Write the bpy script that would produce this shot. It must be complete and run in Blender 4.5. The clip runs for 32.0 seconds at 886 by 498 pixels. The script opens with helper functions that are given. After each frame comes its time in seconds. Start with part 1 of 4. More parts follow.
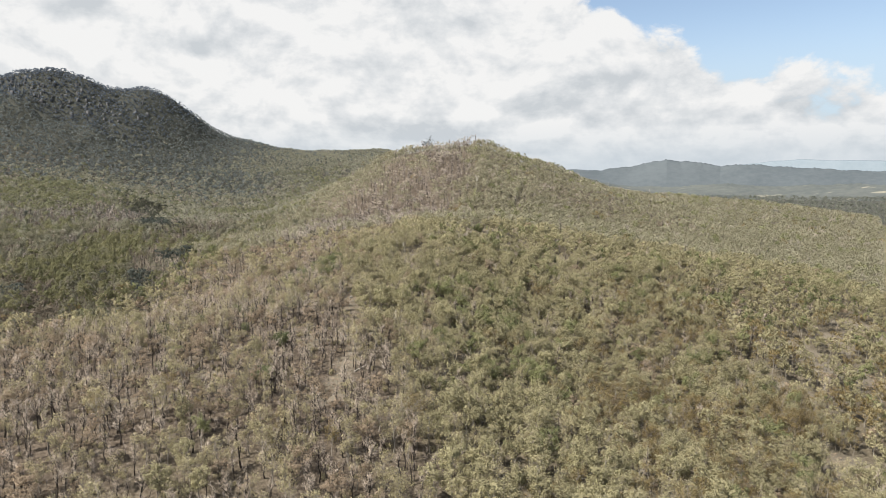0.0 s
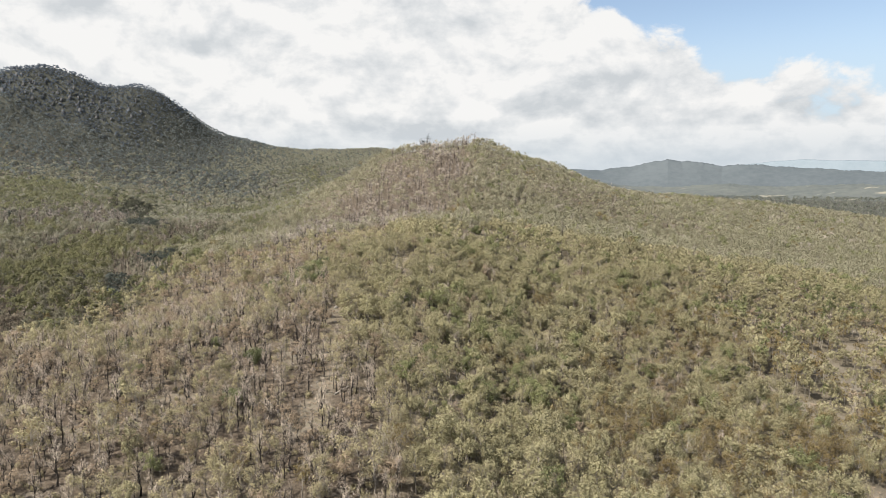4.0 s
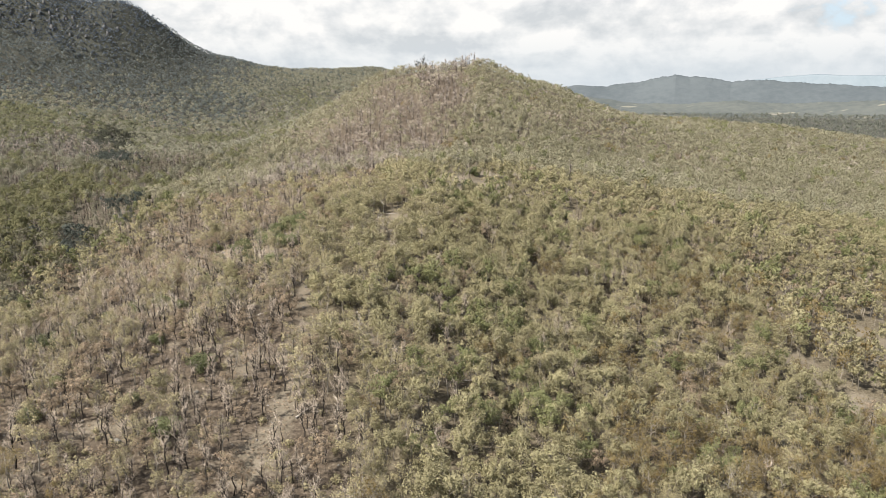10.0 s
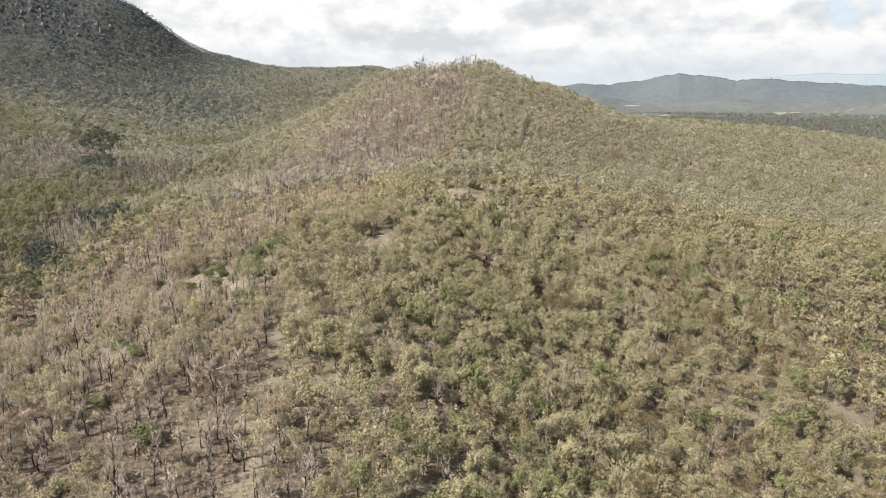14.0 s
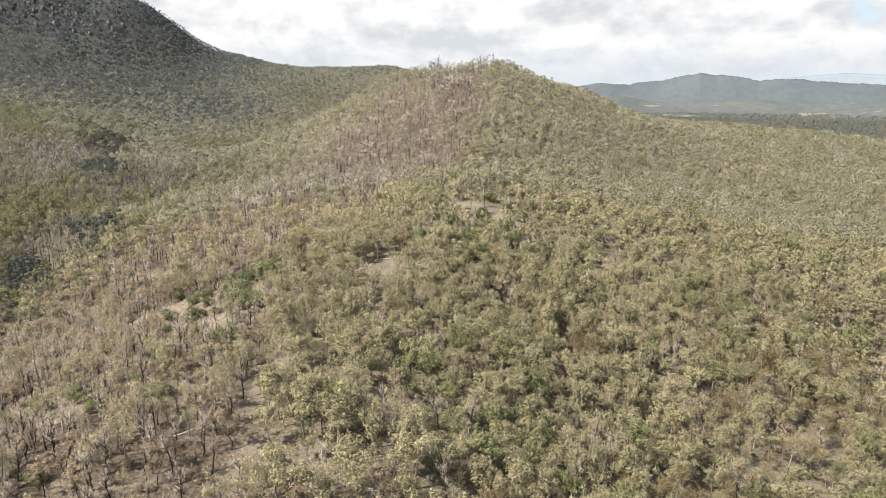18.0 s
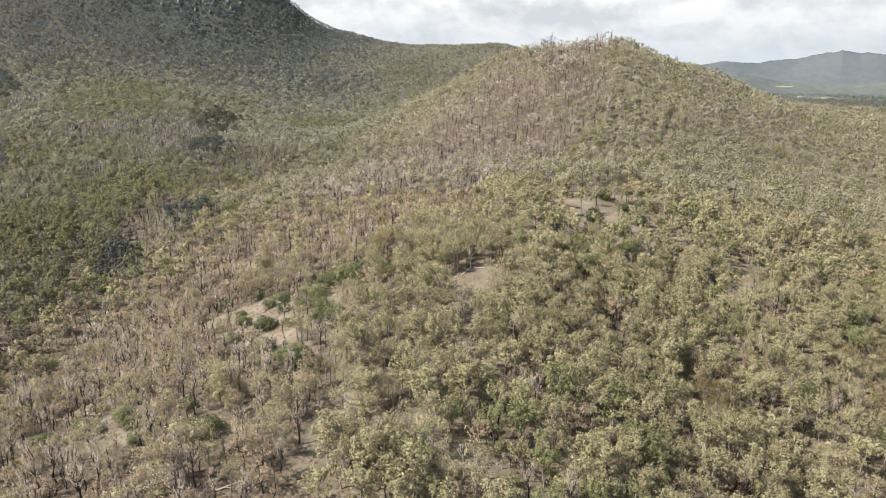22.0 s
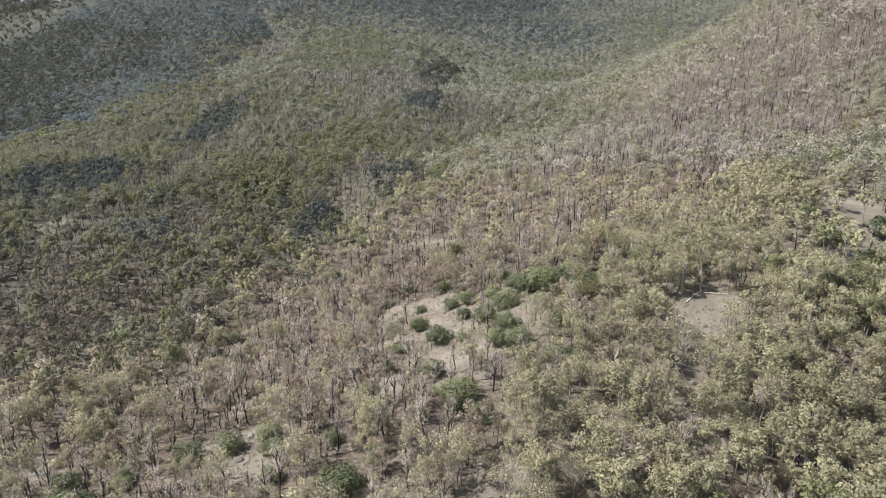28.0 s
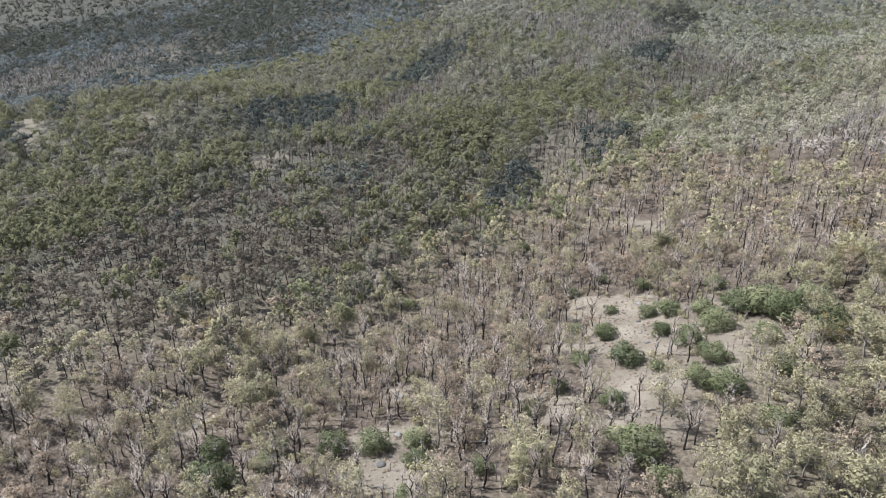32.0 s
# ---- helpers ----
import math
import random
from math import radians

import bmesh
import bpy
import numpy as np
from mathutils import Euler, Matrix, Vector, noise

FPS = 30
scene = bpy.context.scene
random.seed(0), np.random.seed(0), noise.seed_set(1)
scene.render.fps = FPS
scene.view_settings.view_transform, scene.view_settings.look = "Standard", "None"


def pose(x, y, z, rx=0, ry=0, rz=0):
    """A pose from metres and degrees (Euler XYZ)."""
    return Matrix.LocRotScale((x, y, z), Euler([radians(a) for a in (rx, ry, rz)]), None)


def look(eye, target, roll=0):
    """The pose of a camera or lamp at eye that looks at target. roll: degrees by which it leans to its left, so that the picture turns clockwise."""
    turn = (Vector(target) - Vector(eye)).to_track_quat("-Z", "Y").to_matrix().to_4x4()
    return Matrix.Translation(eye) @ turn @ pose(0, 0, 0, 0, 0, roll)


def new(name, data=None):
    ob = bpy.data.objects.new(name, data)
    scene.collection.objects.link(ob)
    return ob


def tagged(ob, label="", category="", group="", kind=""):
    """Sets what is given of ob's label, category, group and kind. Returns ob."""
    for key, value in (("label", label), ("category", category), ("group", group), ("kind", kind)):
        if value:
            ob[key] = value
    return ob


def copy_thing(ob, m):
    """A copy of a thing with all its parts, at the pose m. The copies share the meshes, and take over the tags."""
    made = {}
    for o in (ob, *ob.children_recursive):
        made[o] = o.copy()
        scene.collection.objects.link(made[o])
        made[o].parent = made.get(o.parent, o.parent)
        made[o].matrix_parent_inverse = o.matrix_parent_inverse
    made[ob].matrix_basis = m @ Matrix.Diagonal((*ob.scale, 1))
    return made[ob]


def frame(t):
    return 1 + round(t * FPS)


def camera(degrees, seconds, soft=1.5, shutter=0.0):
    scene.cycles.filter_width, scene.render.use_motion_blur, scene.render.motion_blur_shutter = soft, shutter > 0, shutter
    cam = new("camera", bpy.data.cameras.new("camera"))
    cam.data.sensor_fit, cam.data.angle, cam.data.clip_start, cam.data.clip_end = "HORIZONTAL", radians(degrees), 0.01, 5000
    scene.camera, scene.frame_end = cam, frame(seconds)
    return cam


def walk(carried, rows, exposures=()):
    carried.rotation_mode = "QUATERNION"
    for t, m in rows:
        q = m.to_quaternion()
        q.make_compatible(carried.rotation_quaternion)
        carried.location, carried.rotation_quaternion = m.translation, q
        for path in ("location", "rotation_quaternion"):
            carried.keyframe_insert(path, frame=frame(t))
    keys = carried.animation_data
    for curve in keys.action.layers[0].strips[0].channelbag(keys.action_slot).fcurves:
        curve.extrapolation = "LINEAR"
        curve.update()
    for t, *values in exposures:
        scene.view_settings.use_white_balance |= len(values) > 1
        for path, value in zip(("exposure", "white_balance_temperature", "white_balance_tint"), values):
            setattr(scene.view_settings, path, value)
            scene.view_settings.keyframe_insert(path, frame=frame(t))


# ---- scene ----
cam = camera(67.3, 32.0, soft=0.75)
PATH = [  # seconds, eye, tilt, lean to the left, turn
    (0, 0.00, 0.00, 100.00, 83.83, -0.24, -0.01),
    (0.5, 0.51, 3.01, 99.88, 83.80, -0.29, 0.05),
    (1, 1.01, 6.02, 99.75, 83.77, -0.31, 0.08),
    (1.5, 1.48, 9.05, 99.60, 83.75, -0.29, 0.07),
    (2, 1.90, 12.11, 99.44, 83.75, -0.29, 0.06),
    (2.5, 2.28, 15.22, 99.32, 83.74, -0.27, 0.04),
    (4.5, 3.07, 29.49, 100.84, 83.81, -0.13, -0.00),
    (5, 3.28, 33.52, 102.31, 83.82, -0.15, -0.02),
    (5.5, 3.55, 37.61, 103.88, 84.01, -0.14, -0.03),
    (6, 3.92, 41.72, 105.37, 84.53, -0.18, -0.03),
    (6.5, 4.38, 45.84, 106.69, 84.92, -0.19, -0.04),
    (7, 4.83, 49.94, 107.83, 84.97, -0.17, -0.02),
    (7.5, 5.23, 54.00, 108.81, 84.99, -0.19, 0.01),
    (8, 5.58, 58.03, 109.66, 84.18, -0.22, 0.02),
    (8.5, 5.88, 62.05, 110.43, 82.59, -0.23, 0.03),
    (9, 6.15, 66.10, 111.24, 80.30, -0.27, 0.02),
    (9.5, 6.40, 70.21, 112.09, 78.14, -0.27, 0.03),
    (10, 6.64, 74.33, 112.97, 76.67, -0.31, 0.05),
    (10.5, 6.90, 78.41, 113.81, 76.60, -0.28, 0.06),
    (11, 7.19, 82.41, 114.58, 76.57, -0.26, 0.08),
    (11.5, 7.48, 86.35, 115.29, 76.56, -0.27, 0.09),
    (12, 7.79, 90.25, 115.95, 76.56, -0.29, 0.12),
    (12.5, 8.11, 94.17, 116.63, 76.53, -0.24, 0.13),
    (13, 8.46, 98.11, 117.40, 76.48, -0.26, 0.15),
    (13.5, 8.84, 102.04, 118.19, 76.48, -0.20, 0.16),
    (14, 9.26, 105.99, 118.96, 76.42, -0.14, 0.17),
    (14.5, 9.68, 109.96, 119.68, 76.37, -0.06, 0.18),
    (16.5, 10.63, 126.32, 121.22, 76.37, 0.05, 0.33),
    (17, 10.71, 130.62, 121.54, 76.36, 0.08, 0.50),
    (17.5, 10.80, 134.94, 121.87, 76.32, 0.06, 0.94),
    (18, 10.89, 139.29, 122.21, 76.31, 0.05, 1.58),
    (18.5, 11.00, 143.70, 122.58, 76.31, 0.07, 2.29),
    (19, 11.05, 148.15, 122.95, 76.30, 0.09, 3.00),
    (19.5, 11.00, 152.64, 123.30, 76.27, 0.08, 3.83),
    (20, 10.88, 157.17, 123.61, 76.31, 0.13, 4.91),
    (20.5, 10.71, 161.71, 123.88, 76.30, 0.16, 6.49),
    (21, 10.49, 166.20, 124.11, 75.81, 0.22, 7.81),
    (21.5, 10.21, 170.65, 124.32, 75.14, 0.25, 8.53),
    (22, 9.88, 175.06, 124.54, 74.46, 0.25, 10.76),
    (22.5, 9.50, 179.44, 124.78, 73.51, 0.33, 12.88),
    (23, 9.07, 183.74, 125.06, 72.50, 0.36, 13.57),
    (23.5, 8.59, 187.93, 125.41, 71.45, 0.42, 14.47),
    (24, 8.01, 192.01, 125.81, 71.08, 0.38, 15.67),
    (24.5, 7.36, 196.00, 126.27, 71.02, 0.35, 17.86),
    (25, 6.63, 199.89, 126.78, 70.99, 0.35, 20.41),
    (25.5, 5.82, 203.64, 127.30, 70.94, 0.27, 23.01),
    (27.5, 1.30, 215.02, 128.25, 70.49, -0.13, 28.23),
    (28, -0.11, 218.10, 128.55, 70.19, -0.05, 29.93),
    (28.5, -1.58, 221.18, 128.85, 69.91, 0.05, 31.27),
    (29, -3.12, 224.21, 129.15, 69.62, 0.15, 32.57),
    (29.5, -4.74, 227.19, 129.44, 69.19, 0.18, 33.94),
    (30, -6.44, 230.11, 129.72, 68.70, 0.19, 35.52),
    (30.5, -8.23, 233.01, 130.01, 67.95, 0.23, 38.27),
    (31, -10.06, 235.88, 130.27, 67.07, 0.26, 41.49),
    (31.5, -11.93, 238.72, 130.52, 66.19, 0.31, 44.98),
    (32, -13.83, 241.56, 130.77, 65.30, 0.27, 48.47),
]


def deg_pose(x, y, z, tilt, roll, turn):
    return pose(x, y, z, tilt, 0, turn) @ pose(0, 0, 0, 0, 0, roll)


EXPOSURES = [(0, 1.0, 6500, 10), (9, 1.13, 6620, 10), (14, 1.22, 6620, 11), (19, 1.25, 6620, 11), (23, 1.16, 6450, 11), (25, 1.14, 6200, 11), (28, 1.14, 5850, 11), (32, 1.24, 5600, 12)]  # seconds, stops, kelvin, tint
walk(cam, [(row[0], deg_pose(*row[1:])) for row in PATH], EXPOSURES)

# ---- light ----
SUN_FROM = (-0.72, -0.42, 0.95)
sun_data = bpy.data.lights.new("sun", "SUN")
sun_data.energy, sun_data.angle, sun_data.color = 4.9, radians(0.6), (1.0, 0.94, 0.84)
sun = new("sun", sun_data)
sun.matrix_world = look(SUN_FROM, (0, 0, 0))

world = bpy.data.worlds.new("sky")
scene.world = world
world.use_nodes = True


class Graph:
    """Short hand for a node tree."""

    def __init__(self, tree):
        self.tree = tree
        tree.nodes.clear()

    def node(self, kind, inputs=()):
        n = self.tree.nodes.new(kind)
        for key, value in dict(inputs).items():
            if isinstance(value, bpy.types.NodeSocket):
                self.tree.links.new(value, n.inputs[key])
            else:
                n.inputs[key].default_value = value
        return n

    def value(self, name):
        n = self.node("ShaderNodeAttribute")
        n.attribute_name = name
        return n.outputs["Fac"]

    def math(self, op, a, b=0.0, c=0.0, clamp=False):
        n = self.node("ShaderNodeMath")
        n.operation, n.use_clamp = op, clamp
        for k, v in enumerate((a, b, c)):
            if isinstance(v, bpy.types.NodeSocket):
                self.tree.links.new(v, n.inputs[k])
            else:
                n.inputs[k].default_value = v
        return n.outputs[0]

    def remap(self, v, a, b, c, d):
        n = self.node("ShaderNodeMapRange", {0: v, 1: a, 2: b, 3: c, 4: d})
        n.interpolation_type = "SMOOTHSTEP"
        return n.outputs[0]

    def mix(self, fac, a, b, blend="MIX"):
        n = self.node("ShaderNodeMix")
        n.data_type, n.blend_type = "RGBA", blend
        for k, v in ((0, fac), (6, a), (7, b)):
            if isinstance(v, bpy.types.NodeSocket):
                self.tree.links.new(v, n.inputs[k])
            else:
                n.inputs[k].default_value = v
        return n.outputs[2]

    def noise(self, vec, scale, detail=4.0, rough=0.5, distort=0.0):
        return self.node("ShaderNodeTexNoise", {"Vector": vec, "Scale": scale, "Detail": detail, "Roughness": rough, "Distortion": distort}).outputs[0]

    def ramp(self, fac, stops):
        n = self.node("ShaderNodeValToRGB", {0: fac})
        e = n.color_ramp.elements
        for k, (at, col) in enumerate(stops):
            s = e[k] if k < 2 else e.new(at)
            s.position, s.color = at, (*col, 1)
        return n.outputs[0]


def sky_world():
    g = Graph(world.node_tree)
    sky = g.node("ShaderNodeTexSky")
    sky.sky_type, sky.sun_disc, sky.altitude, sky.dust_density = "NISHITA", False, 300, 1.0
    sky.sun_elevation, sky.sun_rotation = math.asin(0.95 / 1.264), math.atan2(-0.72, -0.42)
    clear = g.mix(1.0, sky.outputs[0], (0.178, 0.165, 0.155, 1), "MULTIPLY")
    way = g.node("ShaderNodeTexCoord").outputs["Generated"]
    xyz = g.node("ShaderNodeSeparateXYZ", {0: way})
    x, z = xyz.outputs[0], xyz.outputs[2]
    clear = g.mix(g.remap(z, 0.06, 0.22, 0.75, 0.0), clear, (0.52, 0.64, 0.78, 1))

    def puff(lift, scale, squash, detail, rough):
        at = g.node("ShaderNodeMapping", {0: way, 1: (1.3, 0.4, 0.7 + lift * squash), 3: (1.0, 1.0, squash)}).outputs[0]
        return g.noise(at, scale, detail, rough, 0.15)

    big, above = puff(0.0, 6.2, 1.55, 9.0, 0.57), puff(0.024, 6.2, 1.55, 9.0, 0.57)
    # the cloud bank's upper edge comes down to the right, with open blue over it
    edge = g.math("SUBTRACT", 0.205, g.math("MULTIPLY", g.math("SUBTRACT", x, 0.20), 0.30))
    edge = g.math("ADD", edge, g.remap(x, 0.13, 0.27, 0.085, 0.0))
    bank = g.math("ADD", g.math("SUBTRACT", edge, z), g.math("MULTIPLY", g.math("SUBTRACT", big, 0.5), 0.34))
    over = g.math("MULTIPLY", g.remap(z, 0.24, 0.40, 0.0, 1.0), g.remap(big, 0.46, 0.58, 0.0, 1.0))
    cover = g.math("MAXIMUM", g.remap(bank, -0.006, 0.022, 0.0, 1.0), over)
    # lit tops and grey bases
    lit = g.math("ADD", 0.58, g.math("MULTIPLY", g.math("SUBTRACT", big, above), 3.0))
    band = g.node("ShaderNodeMapping", {0: way, 1: (0.2, 2.0, 0.30), 3: (1.0, 1.0, 7.5)}).outputs[0]
    streak = g.noise(band, 3.4, 5.0, 0.5, 0.3)
    lit = g.math("ADD", lit, g.math("MULTIPLY", g.math("SUBTRACT", streak, 0.50), g.remap(z, 0.03, 0.16, 1.1, 0.35)))
    shade = g.ramp(lit, [(0.20, (0.60, 0.635, 0.665)), (0.48, (0.755, 0.775, 0.79)), (0.72, (0.90, 0.90, 0.893))])
    haze = g.remap(z, -0.01, 0.095, 0.80, 0.0)
    mixed = g.mix(cover, clear, shade)
    mixed = g.mix(haze, mixed, (0.575, 0.65, 0.715, 1))
    out = g.node("ShaderNodeOutputWorld")
    back = g.node("ShaderNodeBackground", {0: mixed, 1: 0.50})
    g.tree.links.new(back.outputs[0], out.inputs[0])


sky_world()


# ---- materials ----
def material(name):
    m = bpy.data.materials.new(name)
    m.use_nodes = True
    return m, Graph(m.node_tree)


def finish(g, shader):
    out = g.node("ShaderNodeOutputMaterial")
    g.tree.links.new(shader, out.inputs[0])


def leaf_material(name, dark, middle, light, shine=0.12, vary=1.0):
    """Foliage: one tint for a tree, another for a clump, slow drifts over the land."""
    m, g = material(name)
    where = g.node("ShaderNodeNewGeometry")
    own = g.math("FRACT", g.math("ADD", g.value("tint"), g.node("ShaderNodeObjectInfo").outputs["Random"]))
    drift = g.noise(where.outputs["Position"], 0.021, 3.0, 0.6)
    fac = g.math("ADD", g.math("MULTIPLY", own, 0.78), g.math("MULTIPLY", g.math("SUBTRACT", drift, 0.37), 0.9))
    col = g.ramp(fac, [(0.1, dark), (0.5, middle), (0.95, light)])
    island = where.outputs["Random Per Island"]
    col = g.mix(1.0, col, g.ramp(island, [(0.0, (0.80, 0.81, 0.81)), (0.5, (0.98, 0.98, 0.98)), (1.0, (1.10, 1.10, 1.09))]), "MULTIPLY") if vary > 0.5 else col
    leaf = g.noise(where.outputs["Position"], 2.6, 3.0, 0.7)
    col = g.mix(vary, col, g.ramp(leaf, [(0.32, (0.66, 0.67, 0.66)), (0.5, (1.0, 1.0, 1.0)), (0.68, (1.18, 1.18, 1.16))]), "MULTIPLY")
    base = g.node("ShaderNodeBsdfPrincipled", {"Base Color": col, "Roughness": 0.75, "Specular IOR Level": shine})
    glow = g.node("ShaderNodeBsdfTranslucent", {"Color": col})
    mix = g.node("ShaderNodeMixShader", {0: 0.36, 1: base.outputs[0], 2: glow.outputs[0]})
    finish(g, mix.outputs[0])
    return m


def bark_material(name, dark, light):
    m, g = material(name)
    where = g.node("ShaderNodeNewGeometry")
    own = g.math("FRACT", g.math("ADD", g.value("tint"), g.node("ShaderNodeObjectInfo").outputs["Random"]))
    streak = g.noise(g.node("ShaderNodeMapping", {0: where.outputs["Position"], 3: (6.0, 6.0, 0.9)}).outputs[0], 1.0, 4.0, 0.6)
    col = g.ramp(g.math("ADD", g.math("MULTIPLY", own, 0.6), g.math("MULTIPLY", streak, 0.5)), [(0.2, dark), (0.85, light)])
    bump = g.node("ShaderNodeBump", {"Strength": 0.5, "Distance": 0.05, "Height": streak})
    base = g.node("ShaderNodeBsdfPrincipled", {"Base Color": col, "Roughness": 0.85, "Specular IOR Level": 0.2, "Normal": bump.outputs[0]})
    finish(g, base.outputs[0])
    return m


def ground_material():
    """Dry pale soil, leaf litter, tufts of straw grass; charred litter where the fire went."""
    m, g = material("dry_ground")
    at = g.node("ShaderNodeNewGeometry").outputs["Position"]
    bare = g.value("bare")
    char = g.value("charred")
    patch = g.noise(at, 0.09, 5.0, 0.6)
    grain = g.noise(at, 1.1, 6.0, 0.65)
    fine = g.noise(at, 4.5, 4.0, 0.7)
    litter = g.ramp(grain, [(0.30, (0.052, 0.043, 0.032)), (0.5, (0.108, 0.092, 0.066)), (0.68, (0.185, 0.162, 0.118))])
    burnt = g.ramp(grain, [(0.30, (0.032, 0.025, 0.019)), (0.5, (0.075, 0.060, 0.046)), (0.70, (0.148, 0.122, 0.096))])
    soil = g.ramp(g.math("ADD", g.math("MULTIPLY", patch, 0.5), g.math("MULTIPLY", fine, 0.5)), [(0.32, (0.078, 0.066, 0.049)), (0.5, (0.142, 0.122, 0.094)), (0.66, (0.225, 0.198, 0.158))])
    col = g.mix(char, litter, burnt)
    # dark litter of the woods; over the left valley it paints in the shade
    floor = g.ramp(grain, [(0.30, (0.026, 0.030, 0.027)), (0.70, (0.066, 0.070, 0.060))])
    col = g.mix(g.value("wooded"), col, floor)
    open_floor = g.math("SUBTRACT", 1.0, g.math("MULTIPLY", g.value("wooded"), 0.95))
    show = g.math("ADD", g.math("MULTIPLY", bare, 1.0), g.math("MULTIPLY", g.math("SUBTRACT", patch, 0.52), g.math("ADD", 0.9, g.math("MULTIPLY", char, 0.5))))
    open_floor = g.math("MAXIMUM", open_floor, bare)
    col = g.mix(g.math("MULTIPLY", open_floor, g.remap(g.math("ADD", show, g.math("MULTIPLY", g.math("SUBTRACT", grain, 0.5), 0.9)), 0.05, 0.55, 0.0, 1.0)), col, soil)
    bump = g.node("ShaderNodeBump", {"Strength": 0.8, "Distance": 0.35, "Height": grain})
    base = g.node("ShaderNodeBsdfPrincipled", {"Base Color": col, "Roughness": 0.95, "Specular IOR Level": 0.1, "Normal": bump.outputs[0]})
    finish(g, base.outputs[0])
    return m


GROUND = ground_material()
GREEN_LEAF = leaf_material("olive_leaf", (0.242, 0.222, 0.136), (0.302, 0.277, 0.170), (0.344, 0.317, 0.193))
FRESH_LEAF = leaf_material("fresh_leaf", (0.159, 0.166, 0.084), (0.199, 0.207, 0.105), (0.230, 0.239, 0.121))
GREY_LEAF = leaf_material("grey_green_leaf", (0.301, 0.268, 0.165), (0.351, 0.312, 0.193), (0.385, 0.343, 0.212))
RUSSET_LEAF = leaf_material("russet_leaf", (0.152, 0.115, 0.055), (0.208, 0.161, 0.078), (0.263, 0.213, 0.113))
BUSH_LEAF = leaf_material("bush_leaf", (0.098, 0.112, 0.058), (0.146, 0.160, 0.082), (0.195, 0.203, 0.110))
DRY_LEAF = leaf_material("dry_leaf", (0.266, 0.211, 0.155), (0.324, 0.257, 0.189), (0.363, 0.288, 0.212))
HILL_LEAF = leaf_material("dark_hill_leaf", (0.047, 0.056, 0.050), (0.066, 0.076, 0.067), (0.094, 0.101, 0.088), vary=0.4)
# valley leaves: dimmed as shade and greyed as haze in the colour itself
DIM_VALLEY_LEAF = leaf_material("dim_valley_leaf", (0.124, 0.121, 0.087), (0.153, 0.147, 0.105), (0.189, 0.179, 0.127), vary=0.4)
DIM_VALLEY_FRESH_LEAF = leaf_material("dim_valley_fresh_leaf", (0.119, 0.119, 0.064), (0.149, 0.147, 0.079), (0.185, 0.176, 0.097), vary=0.4)
DIM_VALLEY_DRY_LEAF = leaf_material("dim_valley_dry_leaf", (0.112, 0.092, 0.070), (0.145, 0.122, 0.094), (0.182, 0.157, 0.122), vary=0.4)
# slope and upper-valley leaves: greyed copies with haze put into the colour
HAZY_SLOPE_LEAF = leaf_material("hazy_slope_leaf", (0.212, 0.202, 0.138), (0.256, 0.244, 0.171), (0.302, 0.287, 0.204), vary=0.4)
HAZY_SLOPE_DRY_LEAF = leaf_material("hazy_slope_dry_leaf", (0.281, 0.243, 0.200), (0.340, 0.301, 0.251), (0.407, 0.362, 0.311), vary=0.4)
# mountain's foot: blue haze painted into the leaf colour
HAZY_FOOT_LEAF = leaf_material("hazy_foot_leaf", (0.100, 0.117, 0.121), (0.127, 0.144, 0.146), (0.154, 0.175, 0.176), vary=0.4)
HAZY_FRESH_LEAF = leaf_material("hazy_fresh_leaf", (0.135, 0.140, 0.085), (0.165, 0.167, 0.098), (0.198, 0.197, 0.120), vary=0.4)
HAZY_DRY_LEAF = leaf_material("hazy_dry_leaf", (0.194, 0.169, 0.132), (0.241, 0.211, 0.170), (0.293, 0.257, 0.211), vary=0.4)
HAZY_SKIRT_LEAF = leaf_material("hazy_skirt_leaf", (0.200, 0.200, 0.155), (0.230, 0.229, 0.175), (0.263, 0.260, 0.199), vary=0.4)
GULLY_SHADOW_LEAF = leaf_material("gully_shadow_leaf", (0.048, 0.051, 0.039), (0.067, 0.070, 0.051), (0.090, 0.092, 0.067), vary=0.4)
# cloud shade and blue haze over the mountain, painted into its leaf colour
HAZY_MOUNTAIN_LEAF = leaf_material("hazy_mountain_leaf", (0.063, 0.083, 0.112), (0.091, 0.114, 0.149), (0.125, 0.151, 0.188), vary=0.4)
# distant flat: leaf colour lightened and greyed to carry the haze
HAZY_FLAT_LEAF = leaf_material("hazy_flat_leaf", (0.118, 0.128, 0.112), (0.142, 0.150, 0.128), (0.168, 0.172, 0.142), vary=0.4)
CLIFF = bark_material("dark_cliff_rock", (0.055, 0.057, 0.061), (0.120, 0.120, 0.122))
DARK_BARK = bark_material("charred_bark", (0.014, 0.012, 0.011), (0.060, 0.050, 0.042))
GREY_BARK = bark_material("grey_bark", (0.095, 0.084, 0.070), (0.300, 0.272, 0.236))
PALE_BARK = bark_material("bleached_bark", (0.270, 0.245, 0.215), (0.500, 0.465, 0.415))
BROWN_TWIG = bark_material("brown_twig", (0.135, 0.110, 0.086), (0.245, 0.206, 0.168))
TWIG = bark_material("bare_twig", (0.239, 0.200, 0.164), (0.421, 0.362, 0.303))
# grey of low scrub; on far trees also the haze's lift, in the colour
ASH_HAZE_TWIG = bark_material("ash_haze_twig", (0.225, 0.196, 0.178), (0.344, 0.303, 0.280))
ROCK = bark_material("grey_rock", (0.085, 0.080, 0.073), (0.205, 0.192, 0.175))
ROOF = bark_material("pale_roof", (0.55, 0.55, 0.54), (0.75, 0.75, 0.74))


